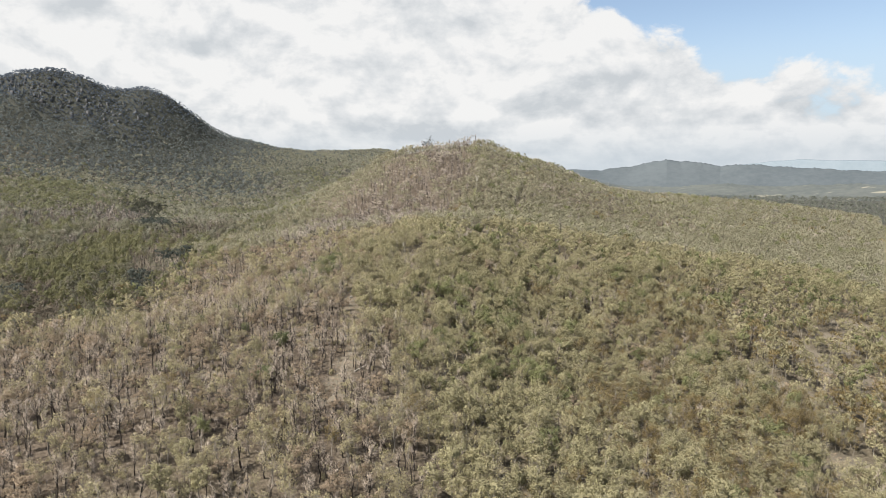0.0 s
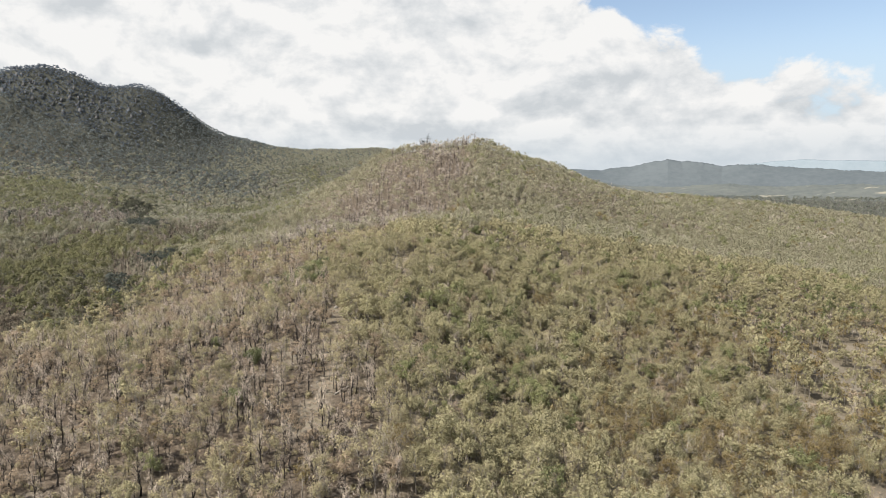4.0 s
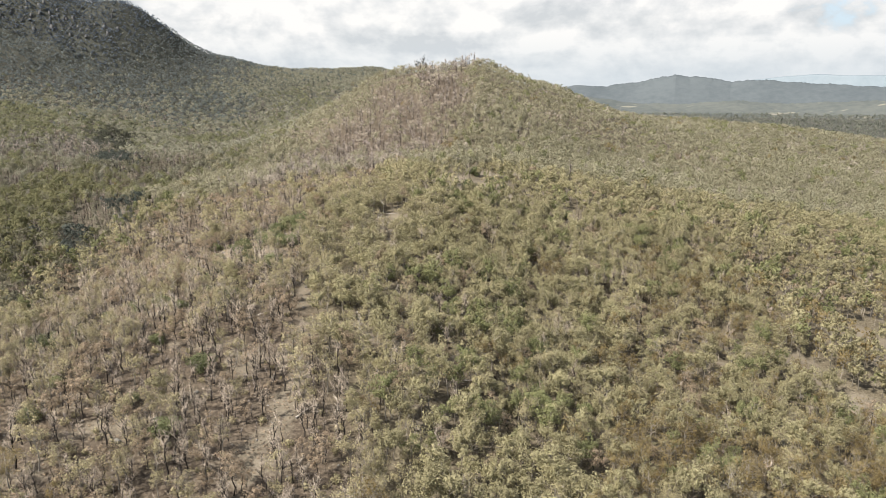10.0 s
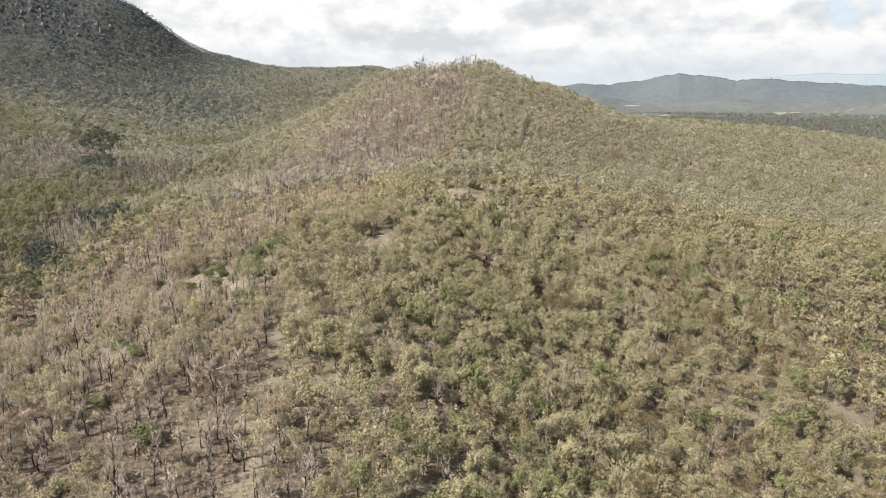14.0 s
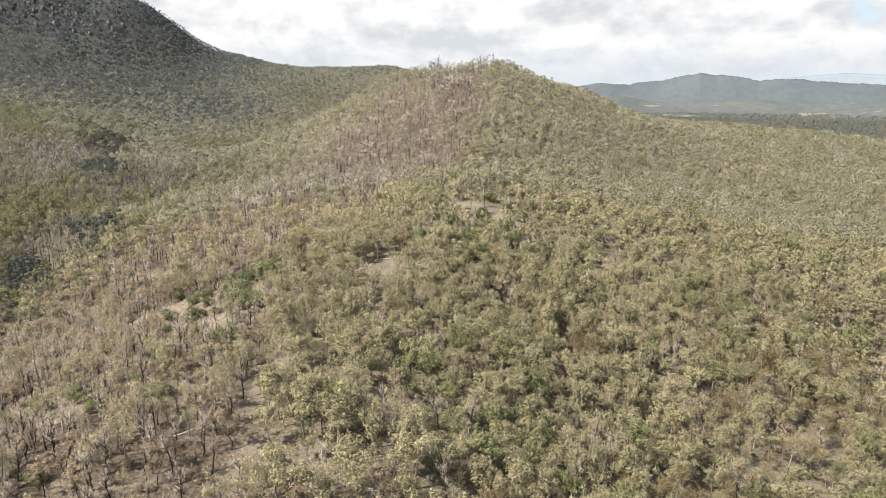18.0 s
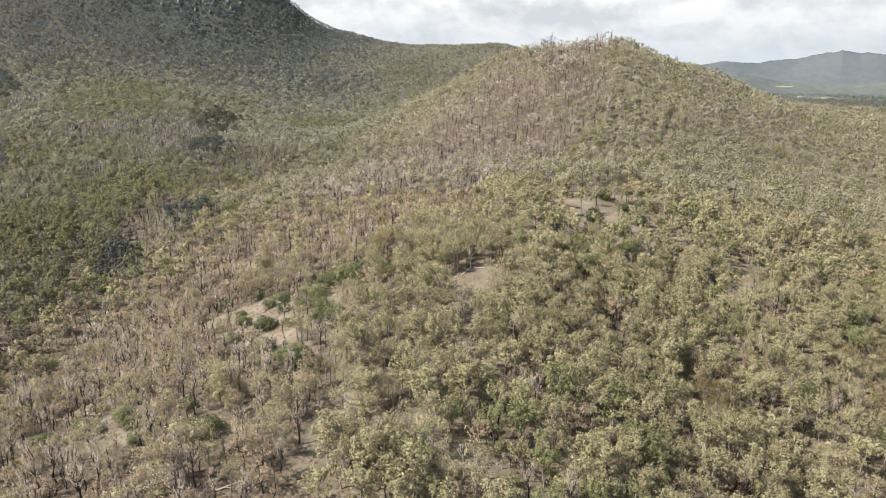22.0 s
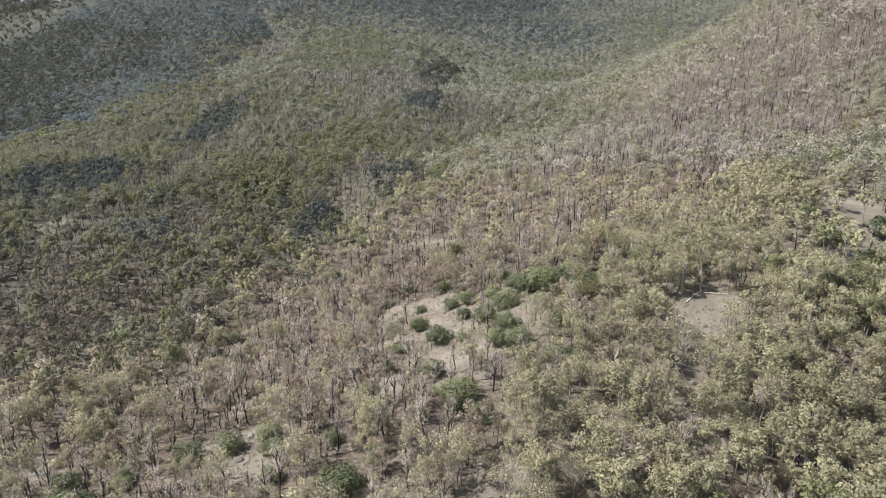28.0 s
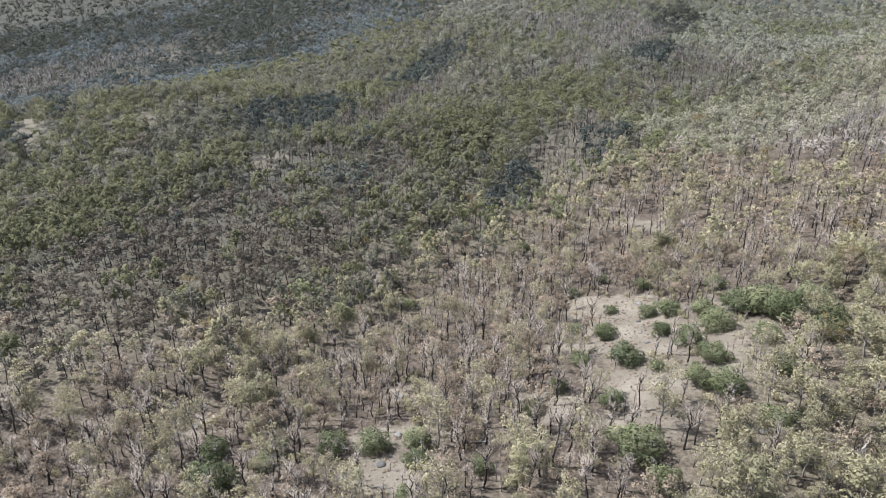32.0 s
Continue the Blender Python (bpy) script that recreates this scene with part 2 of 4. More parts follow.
def distance_material(name, dark, light, field=None):
    """Far wooded hills, too far to tell a tree, with dry fields between the woods."""
    m, g = material(name)
    at = g.node("ShaderNodeNewGeometry").outputs["Position"]
    mottle = g.math("ADD", g.math("MULTIPLY", g.noise(at, 0.004, 3.0, 0.5), 0.5), g.math("MULTIPLY", g.noise(at, 0.03, 3.0, 0.6), 0.5))
    col = g.ramp(mottle, [(0.35, dark), (0.62, light)])
    if field:
        strips = g.noise(g.node("ShaderNodeMapping", {0: at, 3: (1.0, 2.2, 1.0)}).outputs[0], 0.0055, 3.0, 0.6)
        col = g.mix(g.remap(strips, 0.60, 0.66, 0.0, 0.8), col, (*field, 1))
    base = g.node("ShaderNodeBsdfPrincipled", {"Base Color": col, "Roughness": 0.9, "Specular IOR Level": 0.1})
    finish(g, base.outputs[0])
    return m


# far hills and horizon range get their blue-grey from haze painted into the colour
HAZY_HILL = distance_material("hazy_hill", (0.064, 0.077, 0.087), (0.084, 0.098, 0.108))
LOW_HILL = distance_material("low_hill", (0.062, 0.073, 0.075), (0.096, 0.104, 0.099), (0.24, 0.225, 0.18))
HAZY_RANGE = distance_material("hazy_range", (0.150, 0.185, 0.215), (0.170, 0.205, 0.235))
FIELD = distance_material("dry_field", (0.30, 0.27, 0.19), (0.42, 0.38, 0.28))


# ---- the lie of the land ----
WIDE_X, WIDE_Y, WIDE_R = np.arange(-1250, 751, 250.0), np.arange(250, 2001, 250.0), 230.0
WIDE = np.array([
    [0, 0, 3, 18, 17, 30, -2, -2, 0],
    [1, 5, -11, 6, 7, 21, 10, 3, -3],
    [10, 12, 11, 24, 11, 46, 1, 10, -1],
    [47, 43, 39, 47, -16, 109, 35, -9, 1],
    [111, 114, 50, 5, 28, 47, 16, 1, -1],
    [81, 123, 144, 76, 87, 75, 13, 3, -1],
    [134, 75, 33, 41, 35, 30, 30, 4, -1],
    [65, 46, 89, 76, 58, 18, 15, 2, 0],
], float)
NEAR_X, NEAR_Y, NEAR_R = np.arange(-450, 351, 100.0), np.arange(150, 751, 100.0), 90.0
NEAR = np.array([
    [0, -1, 2, -2, -3, -1, -5, 0, 1],
    [2, -8, 4, 4, 4, -9, -7, -1, -1],
    [19, -4, 1, -17, 16, -7, 0, -11, -2],
    [7, -5, 3, -11, 8, 7, 4, 6, 0],
    [-4, 2, 1, 7, 7, 6, 6, 3, 0],
    [1, 9, 1, -6, -5, -1, -1, 0, 2],
    [1, 3, 4, -9, -4, 9, -7, -6, 9],
], float)
KNOBS = [
    [-916, 1420, 21],
    [-853, 1425, 27],
    [-802, 1430, 35],
    [-767, 1440, 27],
    [-720, 1450, 11],
    [-664, 1460, 28],
    [-626, 1470, 38],
    [-587, 1490, 28],
    [-546, 1510, 14],
    [-503, 1530, 9],
    [-436, 1560, 11],
    [-353, 1600, 3],
]  # the mountain's tops: x, y, rise


SHELF = [(380, 29), (510, 32), (640, 30), (770, 17), (900, 5)]  # the wooded spur beyond the hill's right foot: x, rise
SUMMIT = [(-135, 1500, 5), (-70, 1500, -3), (-86, 990, 7), (-52, 990, 5.5), (-25, 985, 4), (10, 985, -5), (48, 985, 8), (120, 985, -3), (155, 1000, 1.5), (195, 1010, 1.5), (240, 1010, -4)]  # the hill's peaked top: x, y, rise


def lattice(xs, ys, seed):
    """Smooth value noise, between -1 and 1, on whole numbers of xs and ys."""
    ix, iy = np.floor(xs).astype(np.int64), np.floor(ys).astype(np.int64)
    fx, fy = xs - ix, ys - iy
    fx, fy = fx * fx * (3 - 2 * fx), fy * fy * (3 - 2 * fy)

    def value(a, b):
        k = (a * 374761393 + b * 668265263 + seed * 974634777) & 0x7FFFFFFF
        k = ((k ^ (k >> 13)) * 1274126177) & 0x7FFFFFFF
        return ((k ^ (k >> 16)) & 0xFFFF) / 32767.5 - 1

    top = value(ix, iy) * (1 - fx) + value(ix + 1, iy) * fx
    low = value(ix, iy + 1) * (1 - fx) + value(ix + 1, iy + 1) * fx
    return top * (1 - fy) + low * fy


def step(v, a, b):
    t = np.clip((v - a) / (b - a), 0, 1)
    return t * t * (3 - 2 * t)


def height(x, y):
    x, y = np.asarray(x, float), np.asarray(y, float)
    z = np.full(x.shape, -12.0)
    for cy, row in zip(WIDE_Y, WIDE):
        gy = np.exp(-(((y - cy) / WIDE_R) ** 2))
        for cx, h in zip(WIDE_X, row):
            z += h * gy * np.exp(-(((x - cx) / WIDE_R) ** 2))
    for cy, row in zip(NEAR_Y, NEAR):
        gy = np.exp(-(((y - cy) / NEAR_R) ** 2))
        for cx, h in zip(NEAR_X, row):
            z += h * gy * np.exp(-(((x - cx) / NEAR_R) ** 2))
    for cx, cy, h in KNOBS:
        z += h * np.exp(-((x - cx) ** 2 + (y - cy) ** 2) / 75.0**2)
    along = np.exp(-(((y - 1230) / np.where(y < 1230, 330.0, 200.0)) ** 2))
    for cx, h in SHELF:
        z += h * along * np.exp(-(((x - cx) / 125) ** 2))
    for cx, cy, h in SUMMIT:
        z += h * np.exp(-(((x - cx) / (32 if cx < 180 else 45)) ** 2) - ((y - cy) / np.where(y < cy, 70.0, 60.0)) ** 2)
    z += 180 * np.exp(-(((x + 1950) / 560) ** 2) - ((y - 1000) / 800) ** 2)
    z += 7 * step(-x, 200, 340) * lattice((0.6 * x + 0.8 * y) / 90, (0.6 * y - 0.8 * x) / 260, 15)
    rough = 1 + step(z, 60, 260) * 3
    z += rough * (1.6 * lattice(x / 46, y / 46, 3) + 0.8 * lattice(x / 19, y / 19, 5))
    z += 0.25 * lattice(x / 5.5, y / 5.5, 7)
    return z


CREST_Y = np.array([0, 200, 260, 300, 400, 460, 560, 650, 800, 990, 1400])
CREST_X = np.array([-30, -28, -42, -60, -66, -42, -12, 8, 28, 38, -60])


def burnt(x, y):
    """How far the fire went: the slope to the left of the crest."""
    d = x - np.interp(y, CREST_Y, CREST_X)
    wob = 30 * lattice(x / 60, y / 60, 11) + 12 * lattice(x / 22, y / 22, 12)
    left = np.interp(y, [0, 260, 330, 420, 520, 700, 900, 1100], [-200, -150, -105, -95, -140, -150, -110, -60])
    broken = 0.55 + 0.45 * step(lattice(x / 34, y / 34, 13) + 0.4 * lattice(x / 13, y / 13, 14), -0.75, 0.05)
    return broken * step(d + wob, left - 35, left + 25) * step(-(d + 0.7 * wob), -14, 10) * step(-y, -1150, -1000)


# stands in the valley that differ from what grows around: kind, x, y, reach along x, reach along y
STANDS = [
    ("fresh", -392, 328, 50, 22), ("fresh", -326, 342, 45, 26), ("fresh", -292, 284, 40, 26), ("fresh", -293, 518, 46, 40), ("fresh", -330, 1026, 55, 50),
    ("fresh", -667, 528, 70, 55), ("fresh", -450, 552, 36, 30), ("fresh", -680, 697, 85, 60), ("fresh", -560, 957, 95, 75), ("fresh", -280, 498, 46, 36), ("fresh", -297, 580, 46, 40),
    ("bare", -364, 482, 36, 16), ("bare", -302, 400, 32, 16), ("bare", -246, 543, 46, 26), ("bare", -398, 809, 75, 50), ("bare", -495, 842, 60, 50), ("bare", -282, 740, 60, 60),
    ("bare", -828, 388, 120, 50), ("bare", -660, 905, 60, 30), ("bare", -413, 571, 46, 20), ("bare", -223, 519, 30, 20), ("bare", -338, 639, 50, 24), ("bare", -362, 300, 40, 13),
    ("dry", -278, 444, 40, 24), ("dry", -271, 347, 40, 20), ("dry", -355, 300, 50, 20), ("dry", -235, 310, 62, 50),
    # wide dark ones far left: the outer valley's shadow put into leaf colour
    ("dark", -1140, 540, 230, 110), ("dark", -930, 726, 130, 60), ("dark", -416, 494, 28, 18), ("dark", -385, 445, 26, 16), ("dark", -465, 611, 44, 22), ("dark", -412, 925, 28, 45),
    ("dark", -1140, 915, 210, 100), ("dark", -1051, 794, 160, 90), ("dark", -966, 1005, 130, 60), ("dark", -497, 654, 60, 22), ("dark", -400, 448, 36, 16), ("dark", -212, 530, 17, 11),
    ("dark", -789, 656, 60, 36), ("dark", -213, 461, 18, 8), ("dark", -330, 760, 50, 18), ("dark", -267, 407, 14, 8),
]


def stand(x, y, kind):
    """How surely the given kind makes up the wood here."""
    o = np.zeros(np.shape(x))
    wob = 0.35 * lattice(x / 30, y / 30, 51) + 0.2 * lattice(x / 11, y / 11, 54)
    for own, cx, cy, rx, ry in STANDS:
        if own == kind:
            # belts run along the spurs
            across, along = 0.9 * (x - cx) + 0.44 * (y - cy), 0.9 * (y - cy) - 0.44 * (x - cx)
            o = np.maximum(o, step(-np.hypot(across / (0.8 * min(rx, ry) + 3), along / (1.25 * max(rx, ry))) + wob, -1.35, -0.75))
    return o


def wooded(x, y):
    """Where the floor colour is darkened: mountain, far flats, gullies, and the left valley as painted shade."""
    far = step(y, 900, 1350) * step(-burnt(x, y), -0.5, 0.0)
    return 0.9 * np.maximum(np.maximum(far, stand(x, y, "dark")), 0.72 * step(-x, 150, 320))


# open spots: x, y, reach along x, reach along y, how bare
OPEN = [
    (-66, 380, 17, 16, 0.6),
    (-20, 386, 7, 14, 0.95), (-16, 402, 9, 8, 0.95), (-27, 392, 7, 9, 0.75), (-17, 366, 5, 9, 0.7), (-14, 348, 6, 9, 0.6),
    (-86, 378, 22, 18, 0.95), (-112, 394, 17, 11, 0.8), (-80, 402, 12, 10, 0.6), (-74, 356, 15, 12, 0.85), (-84, 335, 10, 9, 0.6), (-66, 343, 9, 9, 0.5),
    (-42, 310, 4, 9, 0.95), (-42, 292, 3.2, 13, 0.9), (-40, 270, 3.2, 14, 0.9), (-35, 252, 3.5, 12, 0.9), (-36, 232, 3.5, 12, 0.85), (-40, 216, 5, 10, 0.8), (-37, 282, 5, 7, 0.7), (-52, 255, 4, 8, 0.6),
    (-10, 280, 11, 12, 0.42), (-22, 272, 7, 11, 0.4), (-4, 301, 9, 8, 0.45), (10, 266, 12, 10, 0.4), (-20, 312, 8, 8, 0.4), (4, 238, 10, 9, 0.4),
    (-98, 300, 8, 7, 0.7), (-102, 311, 6, 5, 0.7), (-108, 303, 6, 6, 0.6), (-120, 324, 7, 6, 0.5), (-143, 281, 8, 6, 0.5),
    (-95, 232, 12, 5, 0.35), (-76, 222, 14, 5, 0.35), (-100, 205, 16, 6, 0.35), (-70, 262, 12, 5, 0.35),
    (190, 338, 13, 26, 0.95), (222, 372, 11, 22, 0.95), (205, 320, 9, 24, 0.95), (254, 394, 13, 26, 0.95), (145, 312, 9, 13, 0.8), (157, 288, 9, 14, 0.8), (139, 216, 18, 12, 0.8), (184, 352, 10, 14, 0.9),
    (116, 326, 10, 10, 0.75), (107, 306, 9, 10, 0.75), (98, 310, 6, 9, 0.7), (142, 309, 10, 12, 0.7), (148, 288, 9, 11, 0.7), (85, 341, 8, 6, 0.55), (34, 433, 10, 6, 0.6), (3, 311, 8, 7, 0.5),
    (-27, 331, 7, 10, 0.5),
    (-339, 405, 15, 7, 0.8), (-820, 487, 34, 18, 0.4), (-487, 319, 44, 8, 0.7), (-428, 371, 22, 8, 0.7), (-870, 550, 60, 22, 0.4), (-861, 603, 40, 16, 0.35), (-330, 391, 18, 7, 0.7),
    (-150, 466, 12, 7, 0.7), (-456, 310, 32, 7, 0.7), (73, 426, 9, 7, 0.6),
    (77, 436, 10, 8, 0.8), (22, 468, 18, 14, 0.8), (28, 492, 24, 20, 0.85), (12, 512, 14, 16, 0.8), (42, 545, 20, 20, 0.75), (-2, 534, 12, 14, 0.65), (2, 440, 10, 8, 0.5), (48, 470, 16, 10, 0.6),
]


def openness(x, y):
    o = np.zeros(np.shape(x))
    wob = 0.30 * lattice(x / 7.0, y / 7.0, 31) + 0.18 * lattice(x / 2.9, y / 2.9, 32)
    for cx, cy, rx, ry, much in OPEN:
        o = np.maximum(o, much * step(-np.hypot((x - cx) / rx, (y - cy) / ry) + wob, -1.3, -0.6))
    return o


def mesh_of(name, verts, faces, materials, slots=None, attributes=(), normals=None):
    """A mesh of triangles from arrays, with material slots a face and values a point."""
    me = bpy.data.meshes.new(name)
    verts, faces = np.asarray(verts, np.float32), np.asarray(faces, np.int32)
    k = faces.shape[1]
    me.vertices.add(len(verts))
    me.vertices.foreach_set("co", verts.ravel())
    me.loops.add(faces.size)
    me.loops.foreach_set("vertex_index", faces.ravel())
    me.polygons.add(len(faces))
    me.polygons.foreach_set("loop_start", np.arange(0, faces.size, k, dtype=np.int32))
    for m in materials:
        me.materials.append(m)
    if slots is not None:
        me.polygons.foreach_set("material_index", np.asarray(slots, np.int32))
    for key, values in attributes:
        me.attributes.new(key, "FLOAT", "POINT").data.foreach_set("value", np.asarray(values, np.float32))
    if normals is not None:
        me.attributes.new("custom_normal", "FLOAT_VECTOR", "POINT").data.foreach_set("vector", np.asarray(normals, np.float32).ravel())
    me.update(calc_edges=True)
    return me


def spread(a, b, fine, reach):
    """Grid lines: fine steps between a and b, growing ones out to the reach on both sides."""
    mid = np.arange(a, b + 0.1, fine)
    out, s, v = [], fine, 0.0
    while v < reach:
        s = min(s * 1.12, 160)
        v += s
        out.append(v)
    out = np.array(out)
    return np.concatenate([(a - out)[::-1], mid, b + out])


def build_ground():
    xs, ys = spread(-420, 380, 5.0, 4300), spread(100, 900, 5.0, 3900)
    xs = np.concatenate([xs[xs < -1560], np.arange(-1550, -420, 12.0), xs[xs >= -420]])
    ys = np.concatenate([ys[ys <= 900], np.arange(911, 1760, 11.0), ys[ys > 1765]])
    gx, gy = np.meshgrid(xs, ys)
    gz = height(gx, gy)
    nx, ny = len(xs), len(ys)
    i = (np.arange(ny - 1)[:, None] * nx + np.arange(nx - 1)).ravel()
    quads = np.stack([i, i + 1, i + nx + 1, i + nx], 1)
    verts = np.stack([gx.ravel(), gy.ravel(), gz.ravel()], 1)
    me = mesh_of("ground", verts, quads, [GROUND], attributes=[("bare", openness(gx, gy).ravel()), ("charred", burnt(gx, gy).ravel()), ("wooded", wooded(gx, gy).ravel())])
    me.polygons.foreach_set("use_smooth", np.ones(len(quads), bool))
    return tagged(new("ground", me), "dry stony hillside ground with leaf litter and pale soil", "ground", kind="structure")


build_ground()


# ---- trees ----
class Shape:
    """Triangles gathered piece by piece."""

    def __init__(self):
        self.v, self.f, self.way, self.n = [], [], [], 0

    def add(self, v, f, way=None):
        """way: the rounded crown's normal, for leaves; stems take their own."""
        v, f = np.asarray(v, float), np.asarray(f, int)
        if way is None:
            face = np.cross(v[f[:, 1]] - v[f[:, 0]], v[f[:, 2]] - v[f[:, 0]])
            normal = np.zeros(v.shape)
            for k in range(3):
                np.add.at(normal, f[:, k], face)
        else:
            normal = np.broadcast_to(way, v.shape)
        self.way.append(normal / (np.linalg.norm(normal, axis=1, keepdims=True) + 1e-9))
        self.v.append(v)
        self.f.append(f + self.n)
        self.n += len(v)

    def arrays(self):
        return np.concatenate(self.v), np.concatenate(self.f)

    def rounded(self):
        return np.concatenate(self.v), np.concatenate(self.f), np.concatenate(self.way)


def side_axes(d):
    d = d / np.linalg.norm(d)
    u = np.cross(d, (0.31, 0.95, 0.05) if abs(d[2]) > 0.8 else (0, 0, 1.0))
    u /= np.linalg.norm(u)
    return u, np.cross(d, u)


def tube(shape, points, radii, sides):
    """A tapered stem along points."""
    rings = []
    for k, p in enumerate(points):
        d = points[min(k + 1, len(points) - 1)] - points[max(k - 1, 0)]
        u, w = side_axes(d)
        a = np.arange(sides) * 2 * math.pi / sides
        rings.append(p + radii[k] * (np.cos(a)[:, None] * u + np.sin(a)[:, None] * w))
    f = []
    for k in range(len(points) - 1):
        for s in range(sides):
            a, b = k * sides + s, k * sides + (s + 1) % sides
            f += [(a, b, b + sides), (a, b + sides, a + sides)]
    shape.add(np.concatenate(rings), f)


def spike(shape, a, b, r):
    u, w = side_axes(b - a)
    shape.add([a + r * u, a - 0.5 * r * u + 0.87 * r * w, a - 0.5 * r * u - 0.87 * r * w, b], [(0, 1, 3), (1, 2, 3), (2, 0, 3)])


def clump(shape, rng, p, size, out=(0, 0, 0), way=None, loose=0.42):
    """A spray of leaves: one pointed blade, facing more or less outwards; loose: how far it turns from the crown's own face."""
    d = rng.normal(size=3) + np.asarray(out)
    d /= np.linalg.norm(d)
    u, w = side_axes(d)
    turn = rng.uniform(0, math.pi)
    u, w = u * math.cos(turn) + w * math.sin(turn), w * math.cos(turn) - u * math.sin(turn)
    a, b = size * rng.uniform(0.7, 1.2), size * rng.uniform(0.35, 0.6)
    shape.add([p - a * u, p + 0.6 * a * u + b * w, p + 0.6 * a * u - b * w], [(0, 2, 1)], None if way is None else loose * d + way)


def stem_line(rng, base, tip, bends, wander):
    t = np.linspace(0, 1, bends)[:, None]
    line = base + (tip - base) * t
    line[1:-1] += rng.normal(size=(bends - 2, 3)) * wander * (1, 1, 0.3)
    return line


def leafy_tree(rng, h, stems=5, clumps=300, size=0.42, sides=5, spread_out=0.26, twigs=0, tufts=1, loose=0.25, lift=0.2, low=0.38, tall=0.85):
    """Wood and foliage of a gum tree with an uneven, open crown."""
    wood, leaves = Shape(), Shape()
    lean = rng.normal(size=2) * 0.05 * h
    top = np.array([lean[0], lean[1], h * 0.86])
    trunk = stem_line(rng, np.zeros(3), top, 6 if sides > 3 else 3, 0.02 * h)
    r = h * 0.016
    if sides > 2:
        tube(wood, trunk, np.linspace(r, r * 0.25, len(trunk)), sides)
    else:
        spike(wood, trunk[0], trunk[-1], r)
    blobs = [(top, h * 0.12)]
    for k in range(stems):
        t = rng.uniform(low, 0.84)
        base = np.array([np.interp(t, np.linspace(0, 1, len(trunk)), trunk[:, c]) for c in range(3)])
        ang = k * 2.4 + rng.uniform(-0.5, 0.5)
        out = h * spread_out * rng.uniform(0.55, 1.15)
        tip = base + np.array([math.cos(ang) * out, math.sin(ang) * out, h * rng.uniform(0.10, 0.30)])
        if sides > 3:
            tube(wood, stem_line(rng, base, tip, 4, 0.015 * h), np.linspace(r * 0.5, r * 0.12, 4), 3)
        elif sides == 3:
            spike(wood, base, tip, r * 0.4)
        blobs.append((tip, h * rng.uniform(0.10, 0.165)))
        if k % 2:
            blobs.append((base * 0.45 + tip * 0.55 + (0, 0, h * 0.05), h * rng.uniform(0.06, 0.10)))
    for k in range(twigs):
        c, rad = blobs[rng.integers(len(blobs))]
        d = rng.normal(size=3) * (1, 1, 0.7)
        spike(wood, c + d * rad * 0.2, c + d * rad * 1.1, 0.03)
    if tufts > 1:
        # each bough ends in several rounded tufts with gaps between them
        boughs, blobs = blobs, []
        for c, rad in boughs:
            for k in range(tufts):
                d = rng.normal(size=3) * (1, 1, 0.8) + (0, 0, 0.35)
                blobs.append((c + d / np.linalg.norm(d) * rad * rng.uniform(0.55, 1.0), rad * rng.uniform(0.36, 0.58)))
    middle = np.array([top[0] * 0.8, top[1] * 0.8, 0.62 * h])
    share = np.array([b[1] ** 2 for b in blobs])
    for k in rng.choice(len(blobs), clumps, p=share / share.sum()):
        c, rad = blobs[k]
        d = rng.normal(size=3)
        d *= (0.62 + 0.42 * rng.random()) * rad / np.linalg.norm(d) * np.array([1.1, 1.1, tall])
        p = c + d
        clump(leaves, rng, p, size * rng.uniform(0.6, 1.3), d / rad * 2.2 + (0, 0, 0.6), 0.8 * d / rad + 0.8 * (p - middle) / (0.4 * h) + (0, 0, lift), loose)
    return wood.rounded(), leaves.rounded()


def bare_tree(rng, h, limbs=6, twigs=9, tufts=40, sides=5, size=0.3, thick=1.0):
    """A scorched tree: dark trunk and limbs, and a crown of bare twigs with a few dead leaves."""
    wood, crown = Shape(), Shape()
    lean = rng.normal(size=2) * 0.07 * h
    top = np.array([lean[0], lean[1], h * 0.9])
    trunk = stem_line(rng, np.zeros(3), top, 6 if sides > 3 else 3, 0.022 * h)
    r = h * 0.021
    tube(wood, trunk, np.linspace(r, r * 0.15, len(trunk)), sides)
    for k in range(limbs):
        t = rng.uniform(0.3, 0.85)
        base = np.array([np.interp(t, np.linspace(0, 1, len(trunk)), trunk[:, c]) for c in range(3)])
        ang = k * 2.4 + rng.uniform(-0.6, 0.6)
        out = h * rng.uniform(0.05, 0.17)
        tip = base + np.array([math.cos(ang) * out, math.sin(ang) * out, h * rng.uniform(0.18, 0.36)])
        if sides > 3:
            line = stem_line(rng, base, tip, 4, 0.018 * h)
            tube(wood, line, np.linspace(r * 0.5, r * 0.12, 4), 3)
        else:
            line = np.array([base, tip])
            spike(wood, base, tip, r * 0.5)
        for j in range(twigs):
            s = rng.uniform(0.25, 1.0)
            p = np.array([np.interp(s, np.linspace(0, 1, len(line)), line[:, c]) for c in range(3)])
            d = rng.normal(size=3) * (0.52, 0.52, 0.32) + (0, 0, 0.6)
            q = p + d * h * rng.uniform(0.07, 0.13)
            spike(crown, p, q, 0.0036 * h * thick)
            if rng.random() < tufts / max(limbs * twigs, 1):
                clump(crown, rng, q, size * rng.uniform(0.6, 1.2))
    return wood.rounded(), crown.rounded()


